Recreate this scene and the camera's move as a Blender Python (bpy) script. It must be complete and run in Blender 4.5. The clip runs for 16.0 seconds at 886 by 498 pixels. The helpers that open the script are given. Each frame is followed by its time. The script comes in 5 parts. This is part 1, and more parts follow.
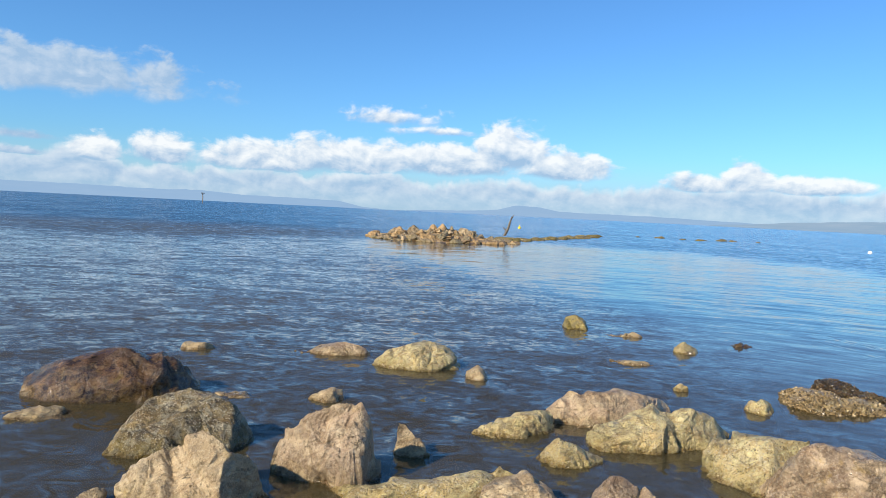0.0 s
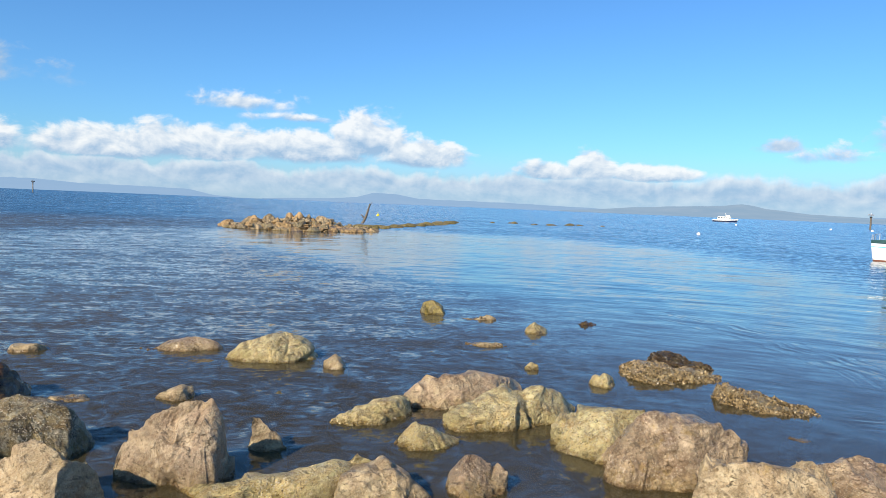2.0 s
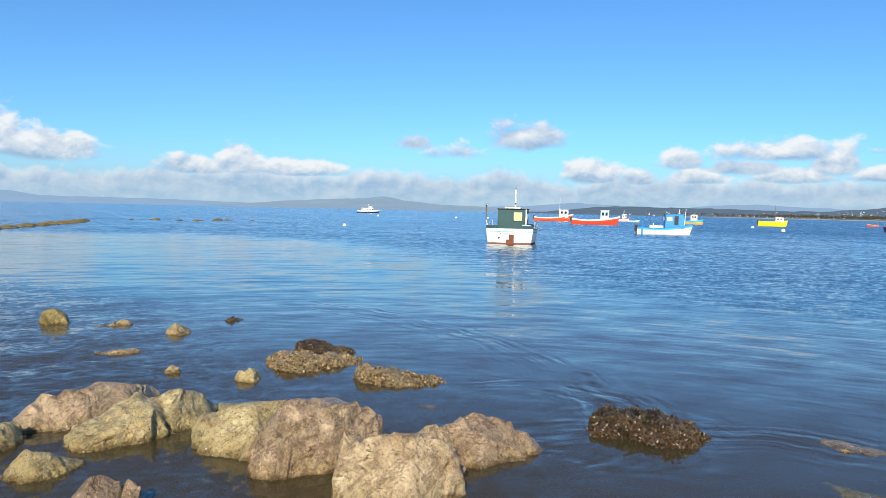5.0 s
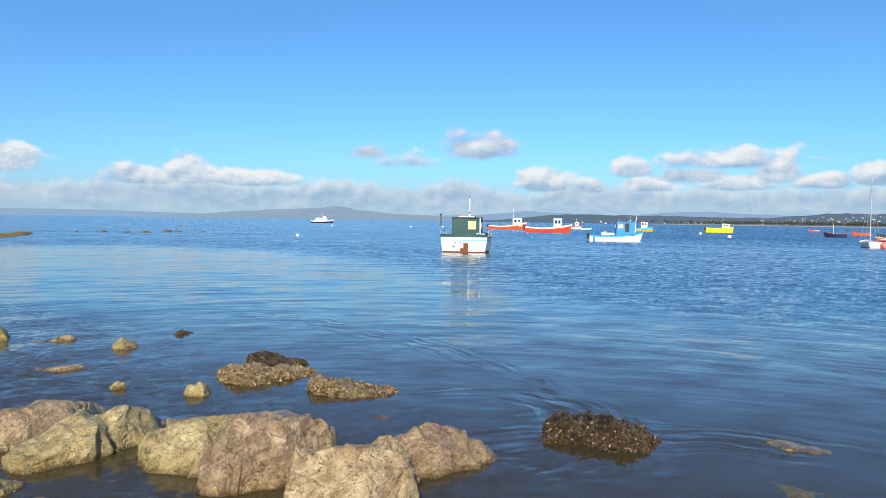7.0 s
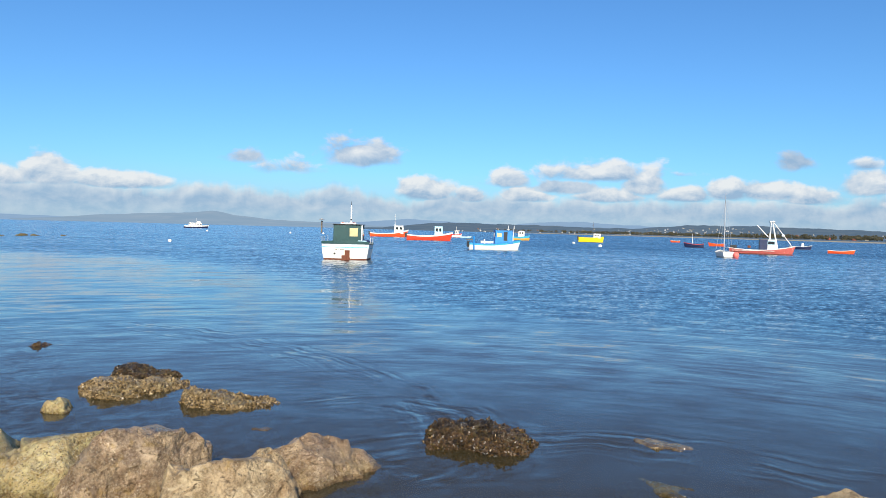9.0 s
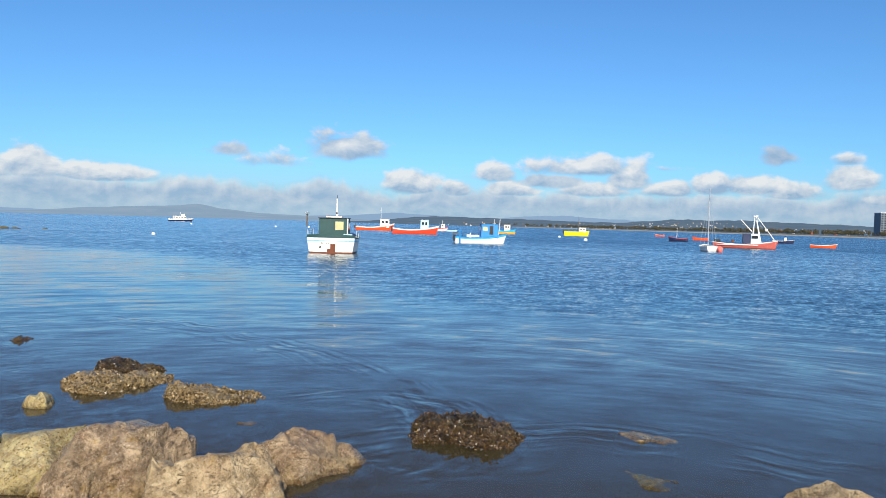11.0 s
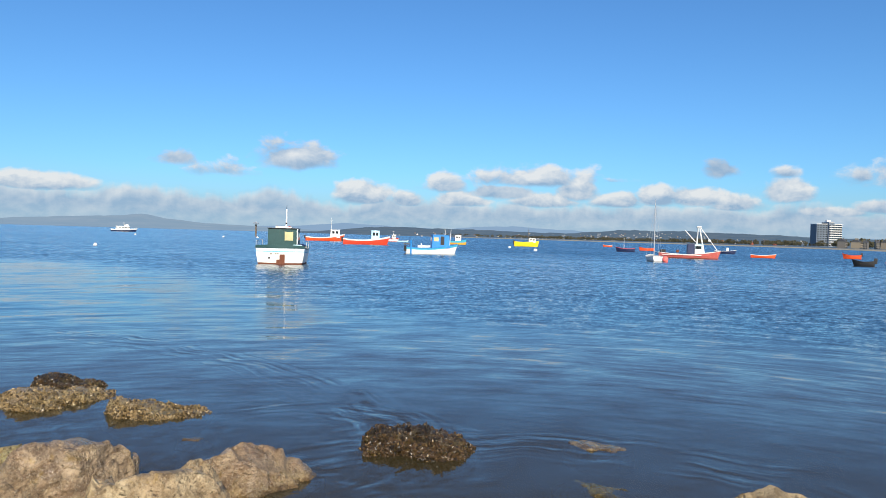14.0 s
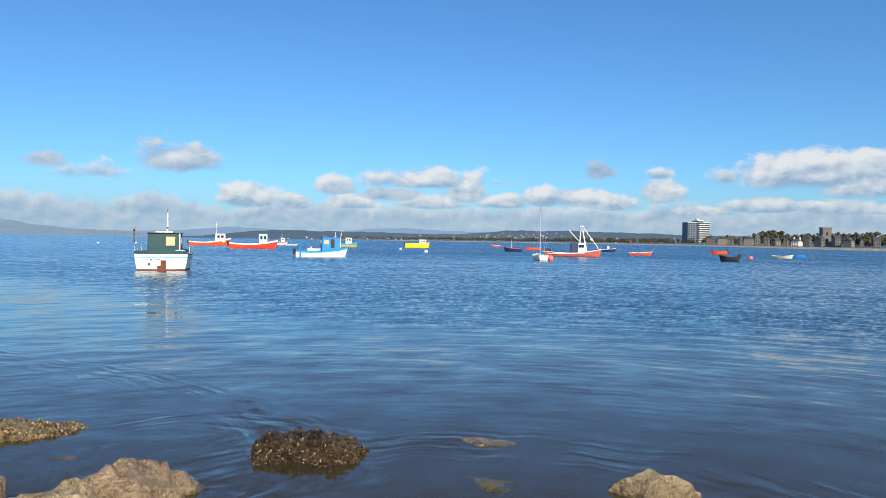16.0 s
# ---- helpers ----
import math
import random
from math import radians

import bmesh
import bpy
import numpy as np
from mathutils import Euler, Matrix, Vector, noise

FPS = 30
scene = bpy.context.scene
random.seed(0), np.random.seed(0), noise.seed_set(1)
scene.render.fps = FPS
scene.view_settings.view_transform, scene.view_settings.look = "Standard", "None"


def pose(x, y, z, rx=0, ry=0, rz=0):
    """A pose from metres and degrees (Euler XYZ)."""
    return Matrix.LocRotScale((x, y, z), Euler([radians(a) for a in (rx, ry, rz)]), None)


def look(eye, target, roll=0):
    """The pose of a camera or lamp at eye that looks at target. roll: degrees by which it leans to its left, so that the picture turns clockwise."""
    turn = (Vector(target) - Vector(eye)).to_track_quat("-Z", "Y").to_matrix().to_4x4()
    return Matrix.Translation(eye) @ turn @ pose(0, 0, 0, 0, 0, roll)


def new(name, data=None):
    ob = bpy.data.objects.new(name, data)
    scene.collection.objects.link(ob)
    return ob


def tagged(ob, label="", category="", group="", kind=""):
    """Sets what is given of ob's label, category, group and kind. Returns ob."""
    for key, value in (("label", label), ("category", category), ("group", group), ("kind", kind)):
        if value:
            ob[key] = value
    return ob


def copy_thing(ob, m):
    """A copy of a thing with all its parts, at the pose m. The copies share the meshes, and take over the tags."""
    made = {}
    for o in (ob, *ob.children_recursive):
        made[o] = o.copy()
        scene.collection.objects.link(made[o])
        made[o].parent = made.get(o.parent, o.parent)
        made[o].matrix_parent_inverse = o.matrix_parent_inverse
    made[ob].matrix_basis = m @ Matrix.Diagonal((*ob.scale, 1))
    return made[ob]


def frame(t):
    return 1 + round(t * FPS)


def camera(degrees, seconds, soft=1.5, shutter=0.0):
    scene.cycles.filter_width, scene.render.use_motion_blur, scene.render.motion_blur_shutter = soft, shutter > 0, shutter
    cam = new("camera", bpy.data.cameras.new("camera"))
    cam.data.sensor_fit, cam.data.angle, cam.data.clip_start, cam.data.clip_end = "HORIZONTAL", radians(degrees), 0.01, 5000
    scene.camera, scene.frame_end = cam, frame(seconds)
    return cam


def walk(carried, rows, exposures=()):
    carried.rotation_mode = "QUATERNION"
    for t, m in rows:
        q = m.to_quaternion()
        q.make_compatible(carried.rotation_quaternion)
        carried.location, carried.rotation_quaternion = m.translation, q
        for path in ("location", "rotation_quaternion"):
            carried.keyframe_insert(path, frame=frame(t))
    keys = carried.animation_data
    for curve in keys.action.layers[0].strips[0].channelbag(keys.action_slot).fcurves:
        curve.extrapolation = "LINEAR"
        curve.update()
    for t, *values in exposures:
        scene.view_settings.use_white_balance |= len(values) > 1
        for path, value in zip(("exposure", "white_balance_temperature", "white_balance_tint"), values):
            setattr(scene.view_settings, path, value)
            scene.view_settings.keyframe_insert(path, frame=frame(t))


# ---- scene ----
cam = camera(62.55, 16.0, soft=0.9)
PATH = [
    (0.0, (0.000, -0.000, 2.200), (0.000, 9.987, 1.695), 2.86),
    (0.5, (-0.005, -0.017, 2.210), (0.237, 9.965, 1.669), 3.00),
    (1.0, (-0.004, -0.021, 2.210), (0.609, 9.944, 1.644), 2.68),
    (1.5, (0.018, -0.017, 2.209), (1.212, 9.895, 1.638), 2.69),
    (2.0, (0.045, -0.006, 2.204), (1.961, 9.791, 1.613), 2.37),
    (2.5, (0.073, 0.010, 2.195), (2.683, 9.646, 1.617), 1.98),
    (3.0, (0.099, 0.017, 2.194), (3.732, 9.314, 1.590), 1.92),
    (3.5, (0.122, 0.009, 2.193), (4.533, 8.967, 1.636), 1.98),
    (4.0, (0.156, 0.021, 2.190), (5.266, 8.599, 1.632), 1.82),
    (4.5, (0.188, 0.012, 2.184), (5.873, 8.220, 1.629), 1.49),
    (4.7, (0.197, 0.006, 2.181), (6.111, 8.050, 1.619), 1.38),
    (7.0, (0.235, -0.006, 2.177), (6.854, 7.480, 1.784), 0.75),
    (7.5, (0.226, -0.004, 2.186), (7.066, 7.278, 1.783), 0.93),
    (8.0, (0.223, -0.002, 2.183), (7.350, 7.003, 1.805), 1.30),
    (8.5, (0.226, 0.007, 2.182), (7.649, 6.701, 1.878), 1.21),
    (9.0, (0.225, 0.022, 2.176), (7.969, 6.343, 1.915), 1.46),
    (9.2, (0.225, 0.025, 2.171), (7.984, 6.326, 1.863), 1.51),
    (11.5, (0.238, 0.037, 2.179), (8.137, 6.161, 1.864), 1.66),
    (12.0, (0.241, 0.041, 2.181), (8.176, 6.120, 1.897), 1.73),
    (12.5, (0.245, 0.044, 2.178), (8.220, 6.071, 1.906), 1.62),
    (13.0, (0.242, 0.047, 2.172), (8.264, 6.012, 1.916), 1.58),
    (13.5, (0.247, 0.047, 2.179), (8.357, 5.892, 1.936), 1.61),
    (14.0, (0.247, 0.044, 2.180), (8.508, 5.676, 2.000), 1.60),
    (14.5, (0.246, 0.029, 2.178), (8.678, 5.406, 2.107), 1.39),
    (15.0, (0.244, 0.018, 2.179), (8.905, 5.017, 2.135), 1.29),
    (15.5, (0.234, 0.018, 2.177), (9.108, 4.628, 2.087), 0.94),
    (16.0, (0.225, 0.019, 2.178), (9.232, 4.362, 2.055), 0.78),
]
walk(cam, [(t, look(eye, target, roll)) for t, eye, target, roll in PATH],
     exposures=[(0.0, 0.50), (3.5, 0.43), (7.0, 0.33), (9.0, 0.28), (16.0, 0.20)])

# ---------------- light ----------------
SUN_AZ = 228.0      # compass-like, clockwise from +y
SUN_EL = 31.0
sun_from = Vector((math.sin(radians(SUN_AZ)) * math.cos(radians(SUN_EL)),
                   math.cos(radians(SUN_AZ)) * math.cos(radians(SUN_EL)), math.sin(radians(SUN_EL))))
sun = new("sun", bpy.data.lights.new("sun", "SUN"))
sun.data.energy, sun.data.angle, sun.data.color = 5.0, radians(0.6), (1.0, 0.875, 0.68)
sun.matrix_world = look(sun_from * 50, (0, 0, 0))


# ---------------- node helpers ----------------
def put(nt, kind, **sockets):
    n = nt.nodes.new(kind)
    for key, value in sockets.items():
        plug(nt, n.inputs[key.replace("_", " ")], value)
    return n


def plug(nt, socket, value):
    if isinstance(value, bpy.types.NodeSocket):
        nt.links.new(value, socket)
    elif isinstance(value, (tuple, list)) and len(value) == 3 and socket.type == "RGBA":
        socket.default_value = (*value, 1)
    else:
        socket.default_value = value


def calc(nt, op, a, b=0.0, c=0.0, clamp=False):
    n = nt.nodes.new("ShaderNodeMath")
    n.operation, n.use_clamp = op, clamp
    for s, v in zip(n.inputs, (a, b, c)):
        plug(nt, s, v)
    return n.outputs[0]


def blend(nt, fac, a, b, mode="MIX"):
    n = nt.nodes.new("ShaderNodeMix")
    n.data_type, n.blend_type = "RGBA", mode
    plug(nt, n.inputs[0], fac), plug(nt, n.inputs[6], a), plug(nt, n.inputs[7], b)
    return n.outputs[2]


def smooth(nt, v, lo, hi, to0=0.0, to1=1.0):
    n = nt.nodes.new("ShaderNodeMapRange")
    n.interpolation_type = "SMOOTHSTEP"
    for s, x in zip(n.inputs, (v, lo, hi, to0, to1)):
        plug(nt, s, x)
    return n.outputs[0]


def grain(nt, vec, scale, detail=4.0, rough=0.5, warp=0.0):
    n = put(nt, "ShaderNodeTexNoise", Vector=vec, Scale=scale, Detail=detail, Roughness=rough, Distortion=warp)
    return n.outputs[0]


def cells(nt, vec, scale, feature="F1"):
    n = nt.nodes.new("ShaderNodeTexVoronoi")
    n.feature = feature
    plug(nt, n.inputs["Vector"], vec), plug(nt, n.inputs["Scale"], scale)
    return n.outputs["Distance"]


def mapped(nt, vec, rz=0.0, scale=(1, 1, 1)):
    n = put(nt, "ShaderNodeMapping", Vector=vec, Rotation=(0, 0, radians(rz)), Scale=scale)
    return n.outputs[0]


def bumped(nt, height, strength=1.0, distance=1.0, normal=None):
    n = put(nt, "ShaderNodeBump", Strength=strength, Distance=distance, Height=height)
    if normal:
        plug(nt, n.inputs["Normal"], normal)
    return n.outputs[0]


def blank(name):
    m = bpy.data.materials.new(name)
    m.use_nodes = True
    nt = m.node_tree
    nt.nodes.clear()
    return m, nt, nt.nodes.new("ShaderNodeOutputMaterial")


def principled(nt, out, **sockets):
    b = put(nt, "ShaderNodeBsdfPrincipled", **sockets)
    nt.links.new(b.outputs[0], out.inputs[0])
    return b


def place_of(nt):
    return nt.nodes.new("ShaderNodeNewGeometry").outputs["Position"]


def local_of(nt):
    return nt.nodes.new("ShaderNodeTexCoord").outputs["Object"]


def random_of(nt):
    return nt.nodes.new("ShaderNodeObjectInfo").outputs["Random"]


# ---------------- sky with clouds ----------------
# azimuth, height above the horizon, half width, half height (degrees), body
CLOUDS_WEST = [
    (-30.5, 7.7, 8.8, 1.6, 0.8, 0.08), (-4.6, 6.88, 3.54, 0.71, 0.50), (0.3, 6.06, 4.00, 0.36, 0.40), (5.0, 4.32, 2.43, 1.60, 1.00),
    (-13.9, 2.99, 3.88, 1.15, 0.90), (-7.5, 3.29, 4.84, 1.24, 0.90), (0.4, 3.45, 3.55, 1.15, 1.00), (9.2, 3.41, 2.63, 0.98, 1.00),
    (-25.8, 2.88, 1.44, 0.98, 0.90), (-21.3, 3.07, 1.86, 1.11, 0.90), (-29.9, 2.59, 1.92, 0.31, 0.60, 0.4), (-29.5, 3.70, 2.32, 0.31, 0.45, 0.0),
    (18.8, 2.62, 2.02, 0.67, 0.90), (22.4, 2.96, 1.48, 0.98, 1.00), (26.6, 2.77, 2.58, 0.71, 0.90), (35.4, 5.0, 1.15, 0.58, 0.60, 0.4),
]
CLOUDS_EAST = [
    (38.9, 4.33, 1.86, 0.62, 0.60), (44.1, 5.33, 2.41, 1.05, 0.80, 0.55), (49.4, 2.75, 1.80, 0.89, 1.00), (52.9, 2.45, 1.27, 0.62, 0.90),
    (55.9, 3.79, 1.69, 0.76, 0.70), (62.7, 4.36, 4.16, 0.80, 0.70), (66.1, 3.42, 1.38, 0.89, 0.90), (72.0, 3.07, 1.26, 0.71, 1.00),
    (74.6, 3.10, 1.65, 0.71, 1.00), (76.4, 5.09, 0.95, 0.60, 0.50, 0.15), (80.8, 4.96, 0.79, 0.44, 0.60), (80.9, 3.53, 1.26, 0.89, 1.00),
    (68.6, 4.51, 1.28, 0.27, 0.40), (91.1, 4.59, 4.56, 1.24, 0.90), (95.2, 3.83, 3.43, 1.11, 0.80), (85.6, 4.70, 0.66, 0.62, 0.70),
    (57.0, 2.6, 1.6, 0.6, 0.9), (60.0, 3.3, 2.2, 0.55, 0.8, 0.5), (63.5, 2.7, 2.0, 0.6, 0.9), (69.0, 2.8, 1.6, 0.6, 0.9, 0.8),
    (77.5, 2.7, 1.5, 0.65, 0.8), (83.5, 2.2, 2.2, 0.4, 0.9), (88.0, 2.5, 2.4, 0.5, 0.9, 0.7), (93.0, 2.3, 2.6, 0.5, 0.9, 0.8),
]

world = bpy.data.worlds.new("sky")
scene.world = world
world.use_nodes = True
wt = world.node_tree
wt.nodes.clear()
sky = wt.nodes.new("ShaderNodeTexSky")
sky.sky_type, sky.sun_disc = "NISHITA", False
sky.sun_elevation, sky.sun_rotation = radians(SUN_EL), radians(SUN_AZ)
sky.air_density, sky.dust_density, sky.ozone_density = 1.0, 0.6, 3.0
way = wt.nodes.new("ShaderNodeTexCoord").outputs["Generated"]
axes = put(wt, "ShaderNodeSeparateXYZ", Vector=way)
az = calc(wt, "MULTIPLY", calc(wt, "ARCTAN2", axes.outputs[0], axes.outputs[1]), 57.2958)
el = calc(wt, "MULTIPLY", calc(wt, "ARCSINE", axes.outputs[2]), 57.2958)
chart = put(wt, "ShaderNodeCombineXYZ", X=az, Y=calc(wt, "MULTIPLY", el, 1.5), Z=0.0).outputs[0]
puff = grain(wt, chart, 0.40, 8.0, 0.58, 0.25)
chart_lit = put(wt, "ShaderNodeVectorMath", **{}).outputs[0]
shift = chart_lit.node
shift.operation = "ADD"
plug(wt, shift.inputs[0], chart)
shift.inputs[1].default_value = (-0.35, 0.7, 0)
puff_lit = grain(wt, chart_lit, 0.40, 8.0, 0.58, 0.25)
relief = calc(wt, "SUBTRACT", puff, puff_lit)
wob = calc(wt, "MULTIPLY", calc(wt, "SUBTRACT", puff, 0.5), 1.9)


def cloud_group(rows):
    """The fullest of the clouds, how high in its cloud a place lies, and how bright that cloud's head is."""
    body, rise, head = None, None, None
    for a, e, w, h, full, *tone in rows:
        w, h, full = w * 1.3, h * 1.5, full * 1.2
        dx = calc(wt, "MULTIPLY_ADD", az, 1 / w, -a / w)
        dy = calc(wt, "MULTIPLY_ADD", el, 1 / h, -e / h)
        low = calc(wt, "MULTIPLY", calc(wt, "MINIMUM", dy, 0.0), 1.7)
        both = calc(wt, "MULTIPLY_ADD", dx, dx, calc(wt, "MULTIPLY", calc(wt, "ADD", dy, low), calc(wt, "ADD", dy, low)))
        d = calc(wt, "MULTIPLY", calc(wt, "SUBTRACT", 1.4, calc(wt, "SQRT", both)), full)
        tone = tone[0] if tone else 1.0
        if body is None:
            body, rise, head = d, dy, calc(wt, "ADD", tone, 0.0)
            continue
        fuller = smooth(wt, calc(wt, "SUBTRACT", d, body), -0.35, 0.35)
        rise = calc(wt, "MULTIPLY_ADD", fuller, calc(wt, "SUBTRACT", dy, rise), rise)
        head = calc(wt, "MULTIPLY_ADD", fuller, calc(wt, "SUBTRACT", tone, head), head)
        body = calc(wt, "MAXIMUM", body, d)
    return body, rise, head


body, rise, head = cloud_group(CLOUDS_WEST + CLOUDS_EAST)
# crisp heads, soft bases
thick = smooth(wt, calc(wt, "ADD", body, wob), 0.14, smooth(wt, rise, -0.4, 0.5, 1.1, 0.58))
# the row of low cumulus that rings the bay, and the haze under it
row_map = put(wt, "ShaderNodeCombineXYZ", X=az, Y=0.0, Z=7.0).outputs[0]
crest = calc(wt, "MULTIPLY_ADD", grain(wt, row_map, 0.20, 5.0, 0.6), 4.2, 1.0)
row = calc(wt, "MULTIPLY", calc(wt, "SUBTRACT", crest, el), 0.9)
row_thick = smooth(wt, calc(wt, "MULTIPLY_ADD", wob, 0.75, row), 0.05, 0.85)
row_thick = calc(wt, "MULTIPLY", row_thick, smooth(wt, el, 0.2, 1.8, 0.50, 0.88))
row_lit = smooth(wt, row, 1.3, 0.1)
high_cloud = calc(wt, "MULTIPLY", thick, 0.94)
cover = calc(wt, "MAXIMUM", high_cloud, row_thick)
cover = calc(wt, "MULTIPLY", cover, smooth(wt, el, -0.4, 0.6))
own = smooth(wt, calc(wt, "SUBTRACT", high_cloud, row_thick), -0.45, 0.15)
lift = calc(wt, "MULTIPLY", smooth(wt, rise, -0.55, 0.85, -0.10, 0.85), head)
row_lift = calc(wt, "MULTIPLY_ADD", row_lit, 0.55, 0.13)
lift = calc(wt, "MULTIPLY_ADD", own, calc(wt, "SUBTRACT", lift, row_lift), row_lift)
swirl = calc(wt, "MULTIPLY_ADD", own, calc(wt, "MULTIPLY_ADD", head, 1.6, -0.2), 1.3)
lit = calc(wt, "ADD", calc(wt, "MULTIPLY_ADD", relief, swirl, 0.06), lift, clamp=True)
cloud_colour = blend(wt, lit, (0.33, 0.48, 0.67), (0.86, 0.88, 0.89))
sky_colour = blend(wt, 1.0, sky.outputs[0], (0.063, 0.109, 0.151), "MULTIPLY")
mist = smooth(wt, el, 5.0, 0.0)
sky_colour = blend(wt, calc(wt, "MULTIPLY", mist, 0.6), sky_colour, (0.45, 0.61, 0.79))
lamp = put(wt, "ShaderNodeBackground", Color=blend(wt, cover, sky_colour, cloud_colour), Strength=0.8)
wo = wt.nodes.new("ShaderNodeOutputWorld")
wt.links.new(lamp.outputs[0], wo.inputs[0])


# ---------------- materials ----------------
def stone(name, light, dark, tint, algae=0.5, lichen=0.0, wet=0.0, relief=1.0, rough=0.64, specks=0.35):
    """Weathered sea stone: two tones, mineral patches, grain, an uneven tide line of algae."""
    m, nt, out = blank(name)
    p = place_of(nt)
    z = put(nt, "ShaderNodeSeparateXYZ", Vector=p).outputs[2]
    big = grain(nt, p, 2.3, 5.0, 0.6, 0.6)
    mid = grain(nt, p, 9.0, 6.0, 0.65, 0.4)
    fine = grain(nt, p, 55.0, 6.0, 0.7)
    pale = tuple(min(q * 1.15 + 0.02, 0.8) for q in light)
    c = blend(nt, smooth(nt, mid, 0.40, 0.62), dark, light)
    c = blend(nt, calc(nt, "MULTIPLY", smooth(nt, big, 0.50, 0.58), 0.75), c, tint)
    c = blend(nt, smooth(nt, fine, 0.42, 0.66, 0.0, 0.35), c, pale)
    seam = calc(nt, "ABSOLUTE", calc(nt, "SUBTRACT", grain(nt, mapped(nt, p, 25, (1.0, 1.5, 2.6)), 2.6, 7.0, 0.6, 0.8), 0.5))
    gash = calc(nt, "MULTIPLY", smooth(nt, seam, 0.010, 0.002), smooth(nt, mid, 0.52, 0.62))
    beds = grain(nt, mapped(nt, put(nt, "ShaderNodeVectorRotate", Vector=p, Axis=(0.6, 0.8, 0.1), Angle=0.6).outputs[0], 30, (1.2, 1.6, 6.0)), 2.4, 7.0, 0.62, 0.9)
    c = blend(nt, smooth(nt, beds, 0.50, 0.64, 0.0, 0.7), c, blend(nt, 1.0, c, (0.58, 0.50, 0.43), "MULTIPLY"))
    c = blend(nt, smooth(nt, beds, 0.42, 0.32, 0.0, 0.5), c, pale)
    pit = smooth(nt, grain(nt, p, 48.0, 5.0, 0.75), 0.58, 0.68)
    c = blend(nt, calc(nt, "MULTIPLY", pit, 0.65), c, blend(nt, 0.65, dark, (0.03, 0.025, 0.02)))
    c = blend(nt, calc(nt, "MULTIPLY", gash, 0.6), c, (0.035, 0.026, 0.018))
    if lichen:
        spots = smooth(nt, grain(nt, p, 11.0, 8.0, 0.72, 0.6), 0.50, 0.58)
        c = blend(nt, calc(nt, "MULTIPLY", spots, lichen), c, (0.50, 0.47, 0.34))
    dots = nt.nodes.new("ShaderNodeTexVoronoi")
    jitter = nt.nodes.new("ShaderNodeVectorMath")
    jitter.operation = "MULTIPLY_ADD"
    nt.links.new(put(nt, "ShaderNodeTexNoise", Vector=p, Scale=40.0, Detail=3.0).outputs[1], jitter.inputs[0])
    jitter.inputs[1].default_value = (0.02, 0.02, 0.02)
    nt.links.new(p, jitter.inputs[2])
    plug(nt, dots.inputs["Vector"], jitter.outputs[0]), plug(nt, dots.inputs["Scale"], 62.0)
    chance = put(nt, "ShaderNodeSeparateXYZ", Vector=dots.outputs["Color"]).outputs
    dot = calc(nt, "MULTIPLY", smooth(nt, dots.outputs["Distance"], 0.55, 0.25), calc(nt, "GREATER_THAN", chance[0], 0.45))
    dot = calc(nt, "MULTIPLY", calc(nt, "MULTIPLY", dot, specks), smooth(nt, big, 0.30, 0.56))
    c = blend(nt, dot, c, blend(nt, calc(nt, "GREATER_THAN", chance[1], 0.30), (0.10, 0.075, 0.045), (0.72, 0.66, 0.52)))
    vein = calc(nt, "MULTIPLY", smooth(nt, grain(nt, p, 3.1, 6.0, 0.7, 1.2), 0.60, 0.68), smooth(nt, fine, 0.40, 0.60))
    c = blend(nt, calc(nt, "MULTIPLY", vein, 0.55), c, blend(nt, 0.5, pale, (0.80, 0.72, 0.60)))
    flush = smooth(nt, grain(nt, mapped(nt, p, 40, (1.0, 2.0, 2.6)), 1.7, 5.0, 0.6, 0.7), 0.48, 0.62)
    c = blend(nt, calc(nt, "MULTIPLY", flush, 0.26), c, blend(nt, 1.0, c, (0.84, 0.72, 0.66), "MULTIPLY"))
    ochre = smooth(nt, grain(nt, p, 5.0, 5.0, 0.6, 0.8), 0.60, 0.70)
    c = blend(nt, calc(nt, "MULTIPLY", ochre, 0.45), c, (0.40, 0.27, 0.07))
    tide = calc(nt, "ADD", smooth(nt, z, 0.30, 0.02), calc(nt, "MULTIPLY", calc(nt, "SUBTRACT", mid, 0.5), 2.4))
    weed = calc(nt, "MULTIPLY", smooth(nt, tide, 0.45, 1.25), algae)
    c = blend(nt, weed, c, blend(nt, smooth(nt, fine, 0.4, 0.62), (0.20, 0.15, 0.035), (0.40, 0.32, 0.09)))
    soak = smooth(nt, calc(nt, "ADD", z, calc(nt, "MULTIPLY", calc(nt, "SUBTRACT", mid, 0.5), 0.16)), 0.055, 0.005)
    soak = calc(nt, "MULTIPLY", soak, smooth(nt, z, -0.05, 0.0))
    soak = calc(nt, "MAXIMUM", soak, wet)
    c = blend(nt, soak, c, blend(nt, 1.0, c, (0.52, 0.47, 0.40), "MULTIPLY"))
    c = blend(nt, 1.0, c, blend(nt, random_of(nt), (0.62, 0.60, 0.575), (0.82, 0.785, 0.73)), "MULTIPLY")
    worn = smooth(nt, grain(nt, p, 3.4, 4.0, 0.6, 0.5), 0.38, 0.60, 0.25, 1.0)
    h = calc(nt, "MULTIPLY", grain(nt, p, 20.0, 9.0, 0.68, 0.3), calc(nt, "MULTIPLY", worn, 0.050 * relief))
    h = calc(nt, "MULTIPLY_ADD", fine, calc(nt, "MULTIPLY", worn, 0.012 * relief), h)
    h = calc(nt, "MULTIPLY_ADD", gash, -0.03, h)
